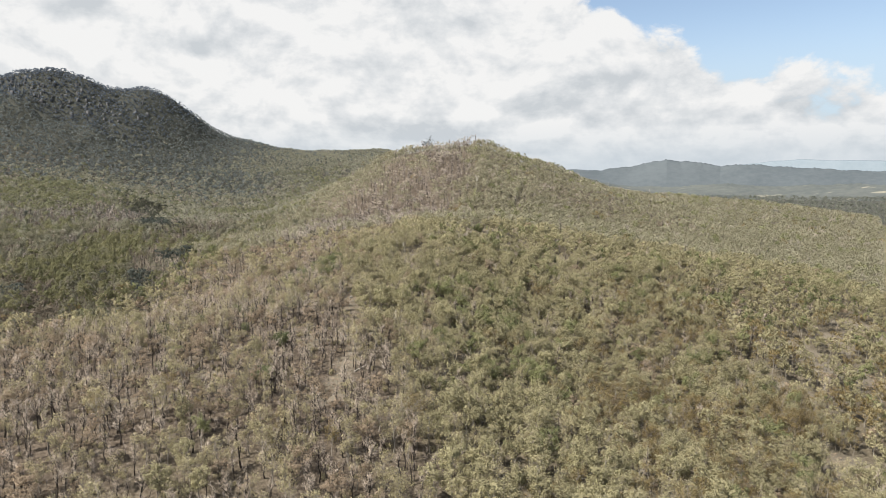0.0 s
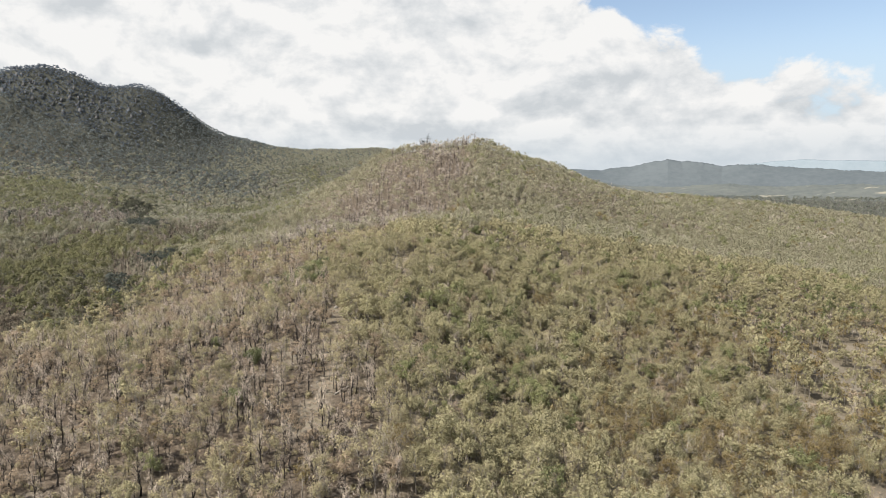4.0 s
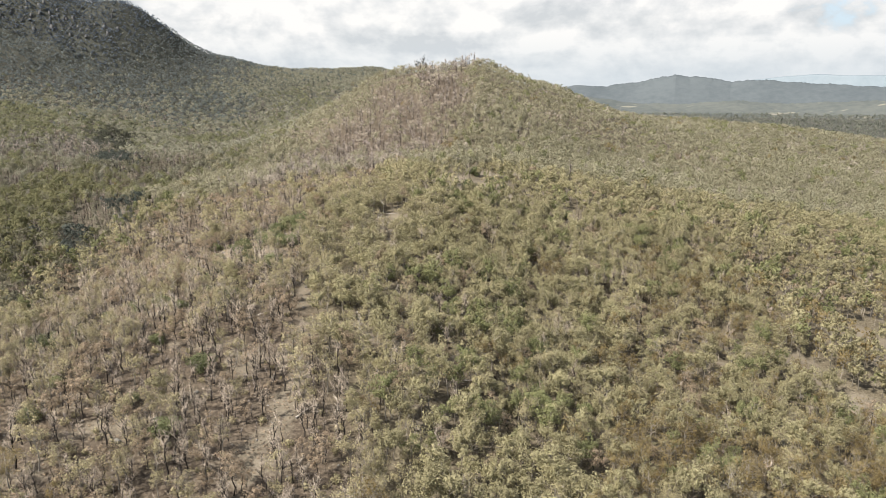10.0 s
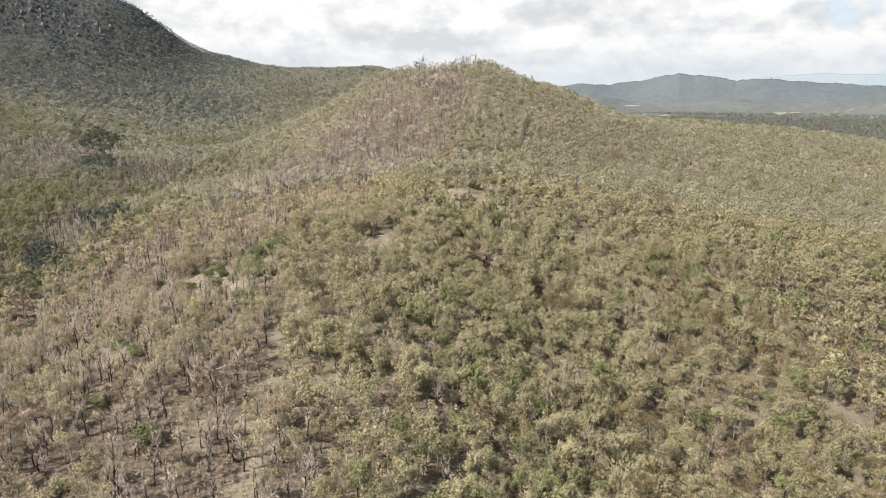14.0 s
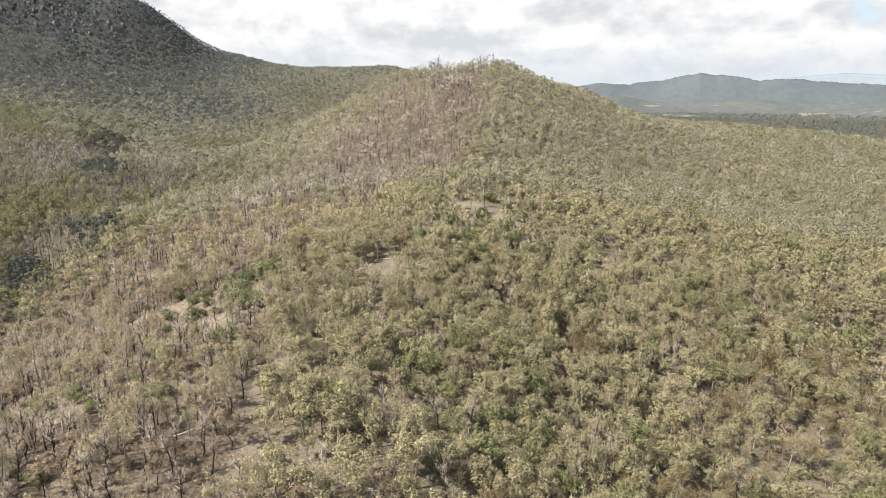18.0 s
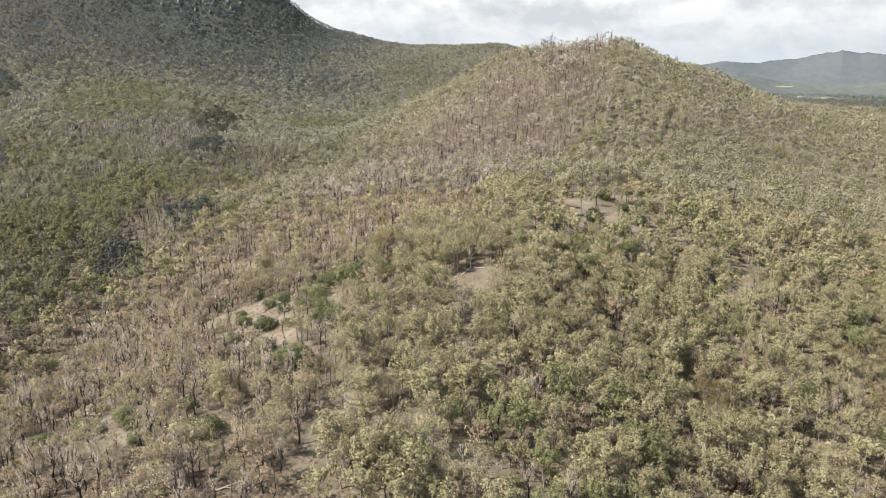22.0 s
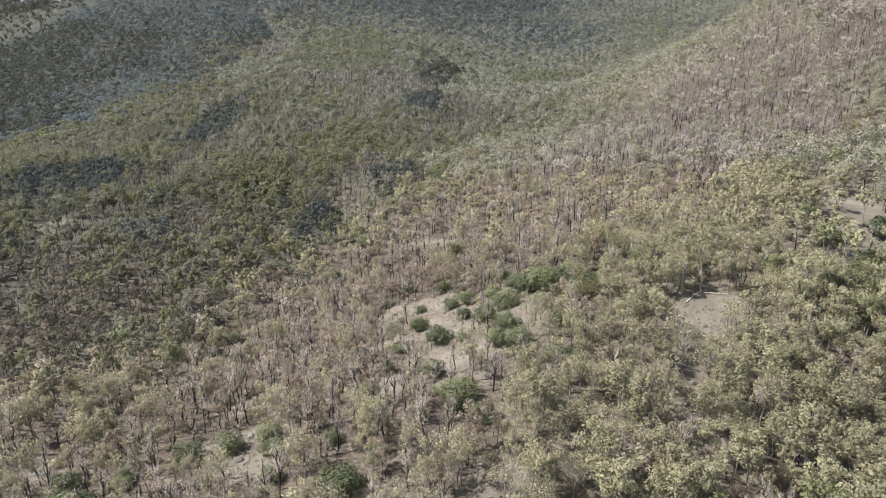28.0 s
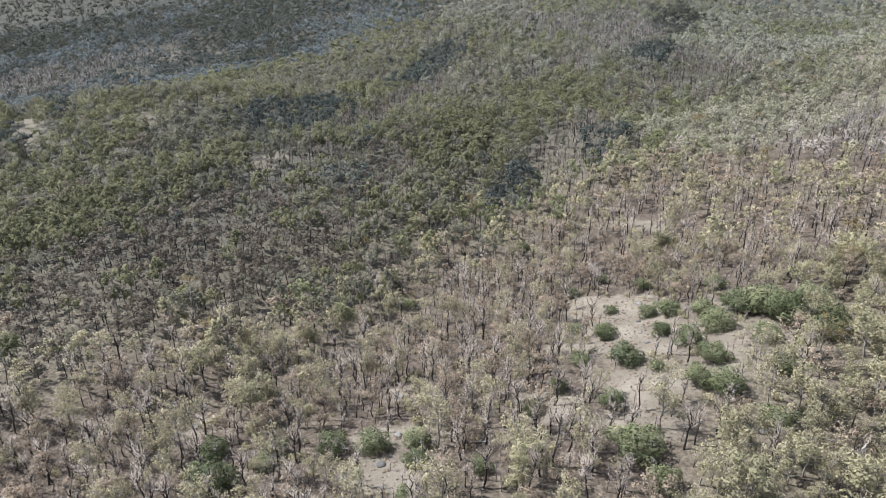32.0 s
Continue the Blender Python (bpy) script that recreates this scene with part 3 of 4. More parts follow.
def bush(rng, h, clumps=260, size=0.3):
    """A round dense shrub on many short stems."""
    wood, leaves = Shape(), Shape()
    lobes = [(np.array([0, 0, h * 0.52]), h * 0.42)]
    for k in range(7):
        ang = k * 0.9 + rng.uniform(-0.3, 0.3)
        p = np.array([math.cos(ang), math.sin(ang), 0]) * h * rng.uniform(0.25, 0.5) + (0, 0, h * rng.uniform(0.25, 0.7))
        lobes.append((p, h * rng.uniform(0.2, 0.32)))
        tube(wood, stem_line(rng, np.zeros(3), p, 3, 0.03 * h), [0.05 * h / 3, 0.03 * h / 3, 0.01], 3)
    share = np.array([b[1] ** 2 for b in lobes])
    for k in rng.choice(len(lobes), clumps, p=share / share.sum()):
        c, rad = lobes[k]
        d = rng.normal(size=3)
        d *= (0.7 + 0.35 * rng.random()) * rad / np.linalg.norm(d)
        p = c + d
        p[2] = max(p[2], 0.12)
        clump(leaves, rng, p, size * rng.uniform(0.6, 1.3), d / rad * 2.6 + (0, 0, 0.5), d / rad + p / h * (1, 1, 0.5))
    return wood.rounded(), leaves.rounded()


def scatter(seed, x0, x1, y0, y1, gap):
    """Jittered places, one to a cell."""
    rng = np.random.default_rng(seed)
    xs, ys = np.meshgrid(np.arange(x0, x1, gap), np.arange(y0, y1, gap))
    xs = xs.ravel() + rng.uniform(-0.48, 0.48, xs.size) * gap
    ys = ys.ravel() + rng.uniform(-0.48, 0.48, ys.size) * gap
    return xs, ys, rng


def joined(name, kinds, x, y, rng, materials, low, high, label, category, z=None):
    """Many trees as one mesh: kinds are (wood, leaves) pairs, dealt at random."""
    if not len(x):
        return None
    z, pick = height(x, y) if z is None else z, rng.integers(len(kinds), size=len(x))
    verts, faces, slots, tints, ways, n = [], [], [], [], [], 0
    for k, pair in enumerate(kinds):
        own = np.flatnonzero(pick == k)
        if not len(own):
            continue
        turn, grow, tint = rng.uniform(0, 2 * math.pi, len(own)), rng.uniform(low, high, len(own)), rng.random(len(own))
        c, s = np.cos(turn)[:, None], np.sin(turn)[:, None]
        wide = grow * rng.uniform(0.85, 1.15, len(own))
        for slot, (v, f, way) in enumerate(pair):
            ways.append(np.stack([way[:, 0] * c - way[:, 1] * s, way[:, 0] * s + way[:, 1] * c, np.broadcast_to(way[:, 2], (len(own), len(v)))], -1).reshape(-1, 3))
            px = (v[:, 0] * c - v[:, 1] * s) * wide[:, None] + x[own][:, None]
            py = (v[:, 0] * s + v[:, 1] * c) * wide[:, None] + y[own][:, None]
            pz = v[:, 2] * grow[:, None] + z[own][:, None] - 0.15
            verts.append(np.stack([px, py, pz], -1).reshape(-1, 3))
            faces.append((f[None] + (np.arange(len(own)) * len(v))[:, None, None]).reshape(-1, 3) + n)
            slots.append(np.full(len(own) * len(f), slot))
            tints.append(np.repeat(tint, len(v)))
            n += len(own) * len(v)
    me = mesh_of(name, np.concatenate(verts), np.concatenate(faces), materials, np.concatenate(slots), [("tint", np.concatenate(tints))], np.concatenate(ways))
    return tagged(new(name, me), label, category, kind="stuff")


def tree_thing(name, pair, materials, label, category, group, parts=("trunk", "crown")):
    """One tree as an Empty at its foot with its trunk and its crown."""
    root = tagged(new(name), label, category, group)
    for part_name, (v, f, way), m in zip(parts, pair, materials):
        ob = new(part_name, mesh_of(part_name, v, f, [m], normals=way))
        ob.parent = root
    return root


def plant(things, x, y, rng, low, high):
    """Copies of the given trees at the places; the first of each stands at its own first place."""
    z = height(x, y)
    for k in range(len(x)):
        grow = rng.uniform(low, high)
        m = pose(float(x[k]), float(y[k]), float(z[k]) - 0.15, 0, 0, float(rng.uniform(0, 360)))
        if k < len(things):
            things[k].matrix_basis = m
            things[k].scale = (grow, grow, grow)
        else:
            made = copy_thing(things[k % len(things)], m)
            made.scale = (grow, grow, grow)


def foot_line(x, y):
    """How high up the mountain's own forest begins."""
    return 62 + 25 * lattice(x / 70, y / 70, 71) + 80 * step(x, -900, -650) * step(-y, -1250, -1000)


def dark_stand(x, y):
    """Stands of darker trees in the gullies, and the outer valley's shadow as dark leaf."""
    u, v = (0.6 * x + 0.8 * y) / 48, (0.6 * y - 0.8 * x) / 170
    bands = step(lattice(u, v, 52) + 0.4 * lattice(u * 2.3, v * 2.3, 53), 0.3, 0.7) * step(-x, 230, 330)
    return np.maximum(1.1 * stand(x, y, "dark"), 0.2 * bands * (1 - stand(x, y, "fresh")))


def in_view(x, y):
    """The land that the flight, straight ahead and then round to the left, looks over."""
    return (x < 0.6 * y + 65) & (x > -118 - 0.6 * (y - 140) - 9 * np.maximum(0, y - 240))


# kinds of tree: name, one label, the group's name, label for many, bark, crown
KINDS = {
    "gum": ("gum_tree", "olive-green gum tree with grey trunk on dry hillside", "gum trees", "olive-green gum trees covering the dry hillside", GREY_BARK, GREEN_LEAF),
    "fresh": ("green_gum_tree", "fresh green gum tree with a dense crown", "green gum trees", "fresh green gum trees with dense crowns", GREY_BARK, FRESH_LEAF),
    "thin": ("sparse_gum_tree", "thin grey-green gum tree with sparse see-through crown", "sparse gum trees", "thin grey-green gum trees with sparse crowns", GREY_BARK, GREY_LEAF),
    "dry": ("scorched_tree", "scorched tree with dead tan leaves and dark trunk", "scorched trees", "scorched trees with dead tan leaves", DARK_BARK, DRY_LEAF),
    "russet": ("russet_gum_tree", "gum tree with russet-brown drying leaves", "russet gum trees", "gum trees with russet-brown drying leaves", GREY_BARK, RUSSET_LEAF),
    "bare": ("burnt_tree", "burnt leafless tree with charred trunk and bare twigs", "burnt trees", "burnt leafless trees with charred trunks", DARK_BARK, TWIG),
}


IN_VALLEY = {"gum": DIM_VALLEY_LEAF, "fresh": DIM_VALLEY_FRESH_LEAF, "thin": DIM_VALLEY_LEAF, "dry": DIM_VALLEY_DRY_LEAF, "bare": BROWN_TWIG}
# the far corner's shadow, put into these darker leaf colours
SHADED_VALLEY = {"gum": HILL_LEAF, "fresh": HAZY_FOOT_LEAF, "thin": HILL_LEAF, "dry": DIM_VALLEY_DRY_LEAF}
HAZY_VALLEY = {"gum": HAZY_SKIRT_LEAF, "fresh": HAZY_FRESH_LEAF, "thin": HAZY_SKIRT_LEAF, "dry": HAZY_DRY_LEAF}


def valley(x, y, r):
    """Whether a tree takes the colours of the valley and the mountain's skirt, haze and shade painted in."""
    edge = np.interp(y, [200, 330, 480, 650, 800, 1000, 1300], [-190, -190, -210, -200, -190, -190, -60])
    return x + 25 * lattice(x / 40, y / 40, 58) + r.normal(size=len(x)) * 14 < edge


BUSHES = [
    (-128, 415.6, 1.2), (-91, 390.6, 1.5), (-110, 409.7, 1.3), (-83, 359.5, 1.9), (-76.5, 375.6, 1.7), (-75.3, 386.6, 2.0), (-67, 369, 1.6),
    (-62, 383, 1.5), (-64.5, 357.6, 1.5), (-58.8, 358, 1.7), (-47, 355, 1.5), (-62.3, 332, 2.2), (-54, 328, 1.4), (-97, 371.7, 1.6),
    (-70, 399.4, 2.4), (-62, 406, 2.3), (-75.3, 399, 2.2), (-64, 396.7, 2.4), (-56, 401, 2.2), (-52, 392, 2.0), (-88.5, 412, 1.4), (-107, 389, 1.0), (-85.5, 380, 0.9),
    (-74.7, 359, 1.0), (-54, 372, 1.4), (-117, 273, 2.2), (-110, 296.5, 1.5), (-103.4, 302, 1.5), (-98, 309.6, 1.4), (-116, 284, 1.1),
    (-87, 332, 1.2), (-150, 410, 1.3), (-69, 298, 2.0), (-85, 296, 1.2), (-118.5, 288, 1.2), (-127.6, 278, 1.6), (-62, 250, 1.7),
    (-81, 266, 1.3), (-75, 234, 1.2), (-61, 221.6, 1.8), (-97, 226, 1.3), (-99, 243, 1.1), (-95, 388, 1.2), (-118, 427, 1.4),
    (6, 443, 1.5), (18, 452, 1.7), (30, 470, 1.9), (44, 486, 1.6), (51, 445, 1.6), (38, 505, 1.9), (22, 492, 1.5), (62, 520, 1.7), (48, 540, 1.8),
    (28, 530, 1.6), (74, 546, 1.7), (56, 458, 1.4), (12, 468, 1.4), (70, 500, 1.6), (67, 785, 2.2), (62, 753, 2.4), (56, 762, 2.0), (65, 643, 2.2), (47, 435, 1.8), (75, 439, 1.7), (40, 720, 2.2), (22, 481, 2.0), (5, 464, 2.0), (28, 527, 2.2), (34, 445, 1.7),
    (-92, 355, 1.2), (-130, 401, 1.3), (-108, 374, 1.1), (-88, 342, 1.0), (-172, 424, 1.5), (-74, 342, 1.3), (-93, 305, 1.2), (-81, 311, 1.0), (-85, 378, 1.1), (-82, 393, 1.8),
]  # x, y, size


def deal(x, y, r):
    """Which kind grows where; an empty name where nothing does."""
    fire, free = burnt(x, y), openness(x, y)
    patch, drift = lattice(x / 38, y / 38, 61), lattice(x / 90, y / 90, 62)
    u = r.random(len(x))
    high = step(y, 480, 640)
    bare = 0.05 + (0.56 + 0.10 * high) * fire + 0.10 * step(patch, 0.3, 0.8)
    u1, v1 = (0.6 * x + 0.8 * y) / 60, (0.6 * y - 0.8 * x) / 210
    bare = bare + 0.13 * step(lattice(u1, v1, 66) + 0.4 * lattice(u1 * 2.6, v1 * 2.6, 67), 0.15, 0.55) * step(-x, 190, 260)
    dry = 0.04 + (0.15 - 0.02 * high) * fire + 0.09 * step(drift, 0.25, 0.7) * (1 - 0.5 * fire)
    crest = np.abs(x - np.interp(y, [200, 300, 400, 560], [-25, -35, -30, 0]))
    thin = 0.22 + 0.10 * fire + 0.25 * step(-crest, -45, -12) * step(-y, -520, -420) + 0.15 * step(-patch, 0.2, 0.7) * (1 - fire)
    valley = step(-x, 150, 230) * step(drift + 0.5 * patch, -0.5, 0.4) * 0.75 + 0.05
    green = np.where(r.random(len(x)) < valley, "fresh", "gum")
    kind = np.where(u < bare, "bare", np.where(u < bare + dry, "dry", np.where(u < bare + dry + thin, "thin", green))).astype(object)
    dice = r.random(len(x))
    far_left = step(-x, 210, 300)
    kind[(kind == "thin") & (dice < 0.55 * far_left)] = "gum"
    for own in ("dry", "bare", "fresh"):
        kind[dice < 0.85 * stand(x, y, own)] = own
    rust = step(lattice(x / 24, y / 24, 63) + 0.5 * lattice(x / 55, y / 55, 64), 0.25, 0.8) * step(x, -20, 60) * (1 - fire)
    foot = step(x - 0.25 * (y - 200), 20, 75) * step(-y, -430, -330)  # the dry foot of the right-hand slope
    kind[r.random(len(x)) < 0.008 * (1 - far_left) + (0.38 * rust + 0.30 * foot) * step(-y, -460, -360)] = "russet"
    cool = step(lattice(x / 27, y / 27, 68) + 0.4 * lattice(x / 11, y / 11, 69), 0.2, 0.6) * step(x, -30, 20) * (1 - fire)
    kind[(r.random(len(x)) < 0.5 * cool) & (kind == "gum")] = "fresh"
    gap = free * 1.1 + 0.03 + 0.20 * fire * step(lattice(x / 15, y / 15, 21), 0.15, 0.6)
    kind[r.random(len(x)) < gap] = ""
    for bx, by, size in BUSHES:
        kind[np.hypot(x - bx, y - by) < 2.2 * size + 1.0] = ""
    return kind


def wood_land():
    rng = np.random.default_rng(41)
    near = {
        "gum": [leafy_tree(rng, 12.5, 10, 1450, 0.33, 5, 0.195, 10, 4, 0.8, 0.3, 0.26, 1.2) for k in range(6)],
        "thin": [leafy_tree(rng, 12.5, 10, 800, 0.26, 5, 0.20, 90, 3, 0.8, 0.3, 0.28, 1.2) for k in range(6)],
        "dry": [leafy_tree(rng, 10.5, 8, 760, 0.26, 5, 0.24, 50, 3, 0.5) for k in range(5)],
        "bare": [bare_tree(rng, 11.5, 9, 27, 16, 5, 0.17, 0.72) for k in range(7)],
    }
    middle = {
        "gum": [leafy_tree(rng, 12, 8, 460, 0.52, 3, 0.21, 0, 2, 0.45, 0.5, 0.28, 1.15) for k in range(6)],
        "thin": [leafy_tree(rng, 12, 8, 300, 0.43, 3, 0.21, 16, 2, 0.45, 0.5, 0.28, 1.15) for k in range(6)],
        "dry": [leafy_tree(rng, 10.5, 6, 250, 0.42, 3, 0.24, 10, 2, 0.35, 0.4) for k in range(5)],
        "bare": [bare_tree(rng, 11.5, 8, 12, 24, 3, 0.36, 1.1) for k in range(6)],
    }
    back = {
        "gum": [leafy_tree(rng, 12, 7, 270, 0.62, 2, 0.24, 0, 1, 0.3, 0.8, 0.3, 1.1) for k in range(6)],
        "thin": [leafy_tree(rng, 12, 6, 190, 0.55, 2, 0.27, 6, 1, 0.3, 0.8) for k in range(6)],
        "dry": [leafy_tree(rng, 11, 5, 130, 0.58, 2, 0.25, 4, 1, 0.3, 0.8) for k in range(5)],
        "bare": [bare_tree(rng, 12, 7, 10, 16, 3, 0.5, 1.25) for k in range(6)],
    }
    far = {
        "gum": [leafy_tree(rng, 12, 4, 100, 0.84, 2, 0.30, 0, 1, 0.3, 1.0) for k in range(6)],
        "thin": [leafy_tree(rng, 12, 4, 84, 0.80, 2, 0.30, 0, 1, 0.3, 1.0) for k in range(6)],
        "dry": [leafy_tree(rng, 11, 4, 76, 0.80, 2, 0.28, 0, 1, 0.3, 1.0) for k in range(5)],
        "bare": [bare_tree(rng, 13, 6, 8, 8, 3, 0.7, 1.7) for k in range(6)],
    }
    for zone in (near, middle, back, far):
        zone["fresh"], zone["russet"] = zone["gum"], zone["thin"]
    lush = [leafy_tree(rng, 12, 4, 110, 0.75, 2, 0.27, 0, 1, 0.3, 0.7) for k in range(6)]
    peak = [leafy_tree(rng, 11, 3, 52, 1.15, 2, 0.30, 0, 1, 0.3, 0.9) for k in range(6)]
    peak = [(wood, (v - (0, 0, 3.0), f, way)) for wood, (v, f, way) in peak]
    dark = [leafy_tree(rng, 12, 3, 44, 1.15, 2, 0.28, 0, 1, 0.3, 0.9) for k in range(6)]

    # the nearest stand: the first of each kind tree by tree, the rest joined
    x, y, r = scatter(5, -165, 150, 140, 440, 4.4)
    kind = deal(x, y, r)
    kind[~in_view(x, y)] = ""
    for key, (name, label, group, many, bark, leaf) in KINDS.items():
        inner = np.flatnonzero((kind == key) & (y > 190) & (x > -120) & (x < 85))
        single = inner[np.argsort(y[inner] + 0.25 * np.abs(x[inner] + 25))][:285]
        things = [tree_thing(name, pair, (bark, leaf), label, "tree", group) for pair in near[key]]
        plant(things, x[single], y[single], r, 0.5, 1.12)
        rest = np.setdiff1d(np.flatnonzero(kind == key), single)
        joined(name + "_stand", near[key], x[rest], y[rest], r, (bark, leaf), 0.5, 1.12, many, "trees")

    zones = (
        ("", 6, -330, 310, 140, 530, 5.5, middle, 1.0),
        ("_slope", 7, -560, 520, 150, 790, 6.2, back, 1.03),
        ("_far_slope", 8, -1150, 900, 150, 1340, 7.4, far, 1.05),
    )
    taken = lambda px, py, z: (px > z[2]) & (px < z[3]) & (py > z[4]) & (py < z[5])  # noqa: E731
    inner = [("", 5, -165, 150, 140, 440)]
    for zone in zones:
        tail, seed, x0, x1, y0, y1, gap, kinds, wide = zone
        x, y, r = scatter(seed, x0, x1, y0, y1, gap)
        kind = deal(x, y, r)
        # only where the camera's sweep from straight ahead round to the left can see
        seen = in_view(x, y)
        for z in inner:
            seen &= ~taken(x, y, z)
        if tail == "_far_slope":
            seen &= ~((x < -330) & (x > -1150) & (y > 930) & (height(x, y) > foot_line(x, y) + 35 + 25 * r.normal(size=len(x))))
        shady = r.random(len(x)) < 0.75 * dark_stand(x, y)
        for key, (name, label, group, many, bark, leaf) in KINDS.items():
            # farther woods take greyer, flatter colours: haze painted into leaves and twigs
            if tail and key == "bare":
                leaf = ASH_HAZE_TWIG
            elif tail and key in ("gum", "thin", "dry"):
                leaf = HAZY_SLOPE_DRY_LEAF if key == "dry" else HAZY_SLOPE_LEAF
            low_land = valley(x, y, r)
            own = np.flatnonzero(seen & (kind == key) & ~shady & ~low_land)
            joined(name + tail + "_woodland", kinds[key], x[own], y[own], r, (bark, leaf), 0.58 * wide, 1.2 * wide, many, "woodland")
            # leaf colours pale little by little up the valley, with haze painted in
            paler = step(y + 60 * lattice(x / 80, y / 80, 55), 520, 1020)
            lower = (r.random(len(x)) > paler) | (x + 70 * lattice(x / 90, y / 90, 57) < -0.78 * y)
            outer = x + 60 * lattice(x / 70, y / 70, 56) + 40 * r.normal(size=len(x)) < -690
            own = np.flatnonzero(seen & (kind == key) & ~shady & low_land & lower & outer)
            joined(name + tail + "_outer_valley_woodland", kinds[key], x[own], y[own], r, (DARK_BARK, SHADED_VALLEY.get(key, leaf)), 0.7 * wide, 1.25 * wide, "trees in the far corner of the valley, leaves darkened as shadow", "woodland")
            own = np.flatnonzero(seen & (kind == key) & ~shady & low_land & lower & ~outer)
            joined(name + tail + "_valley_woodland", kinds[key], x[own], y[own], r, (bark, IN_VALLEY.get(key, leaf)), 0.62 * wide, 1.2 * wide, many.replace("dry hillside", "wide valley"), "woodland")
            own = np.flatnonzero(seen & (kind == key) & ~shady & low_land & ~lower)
            joined(name + tail + "_upper_valley_woodland", kinds[key], x[own], y[own], r, (bark, HAZY_VALLEY.get(key, leaf)), 0.62 * wide, 1.2 * wide, many.replace("dry hillside", "wide valley"), "woodland")
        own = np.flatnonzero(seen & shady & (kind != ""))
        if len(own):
            joined("dark_gully" + tail + "_woodland", lush, x[own], y[own], r, (DARK_BARK, GULLY_SHADOW_LEAF if tail == "_far_slope" else HILL_LEAF), 0.75, 1.25, "trees in gullies and shadowed valley corners, in darkened leaf colour", "woodland")
        inner.append(zone[:6])

    # the same wood behind the camera and beside its way
    x, y, r = scatter(16, -330, 330, -110, 330, 11.0)
    kind = deal(x, y, r)
    for key, (name, label, group, many, bark, leaf) in KINDS.items():
        own = np.flatnonzero((kind == key) & ~(in_view(x, y) & (y > 140)))
        joined(name + "_outer_woodland", far[key], x[own], y[own], r, (bark, leaf), 0.6, 1.2, many, "woodland")

    # the mountain and the saddle behind the hill
    x, y, r = scatter(9, -1400, 420, 1340, 1700, 5.5)
    z = height(x, y)
    own = np.flatnonzero((x > -1.05 * y) & (z > 10) & (height(x, y + 25) - z > -9))
    skirt = z[own] < 150 + 400 * step(x[own], -640, -380) + 45 * r.normal(size=len(own)) + 30 * lattice(x[own] / 60, y[own] / 60, 59)
    low, own = own[skirt], own[~skirt]
    hem = z[low] < 95 + 35 * r.normal(size=len(low)) + 90 * step(x[low], -560, -250)
    joined("mountain_hem_forest", peak, x[low[hem]], y[low[hem]], r, (GREY_BARK, HAZY_SKIRT_LEAF), 0.6, 1.05, "forest along the saddle below the mountain, leaves paled as haze", "forest")
    low = low[~hem]
    joined("mountain_skirt_forest", peak, x[low], y[low], r, (GREY_BARK, HAZY_FOOT_LEAF), 0.6, 1.05, "forest on the mountain's lower slope, blue haze painted into its leaves", "forest")
    joined("mountain_forest", peak, x[own], y[own], r, (DARK_BARK, HAZY_MOUNTAIN_LEAF), 0.6, 1.05, "forest on the mountain side, cloud shade and haze painted into its leaves", "forest")
    x, y, r = scatter(10, -1150, -330, 930, 1340, 7.5)
    own = np.flatnonzero((height(x, y) > foot_line(x, y) + 30 * r.normal(size=len(x))) & (x > -1.3 * y))
    joined("mountain_foot_forest", dark, x[own], y[own], r, (DARK_BARK, HAZY_FOOT_LEAF), 0.75, 1.25, "forest round the mountain's foot, blue haze painted into its leaves", "forest")

    # the wooded land far to the left, its shadow put into the leaf colour
    x, y, r = scatter(12, -2500, -1150, 250, 1700, 18.0)
    own = np.flatnonzero((x > -1500) | (y > 0))
    joined("valley_forest", dark, x[own], y[own], r, (DARK_BARK, GULLY_SHADOW_LEAF), 1.2, 1.8, "forest on the hills beyond the valley, leaves darkened as shadow", "forest")

    # the wooded flat beyond the spur
    x, y, r = scatter(11, 150, 3200, 1340, 3900, 30.0)
    own = np.flatnonzero((x < 0.72 * y) & (x > 0.05 * y + 60) & (lattice(x / 160, y / 110, 81) > -0.55) & (np.hypot((x - 1990) / 260, (y - 3380) / 90) > 1))
    joined("flat_forest", dark, x[own], y[own], r, (GREY_BARK, HAZY_FLAT_LEAF), 1.2, 1.9, "woodland on the distant flat, leaves paled as haze", "forest")


wood_land()


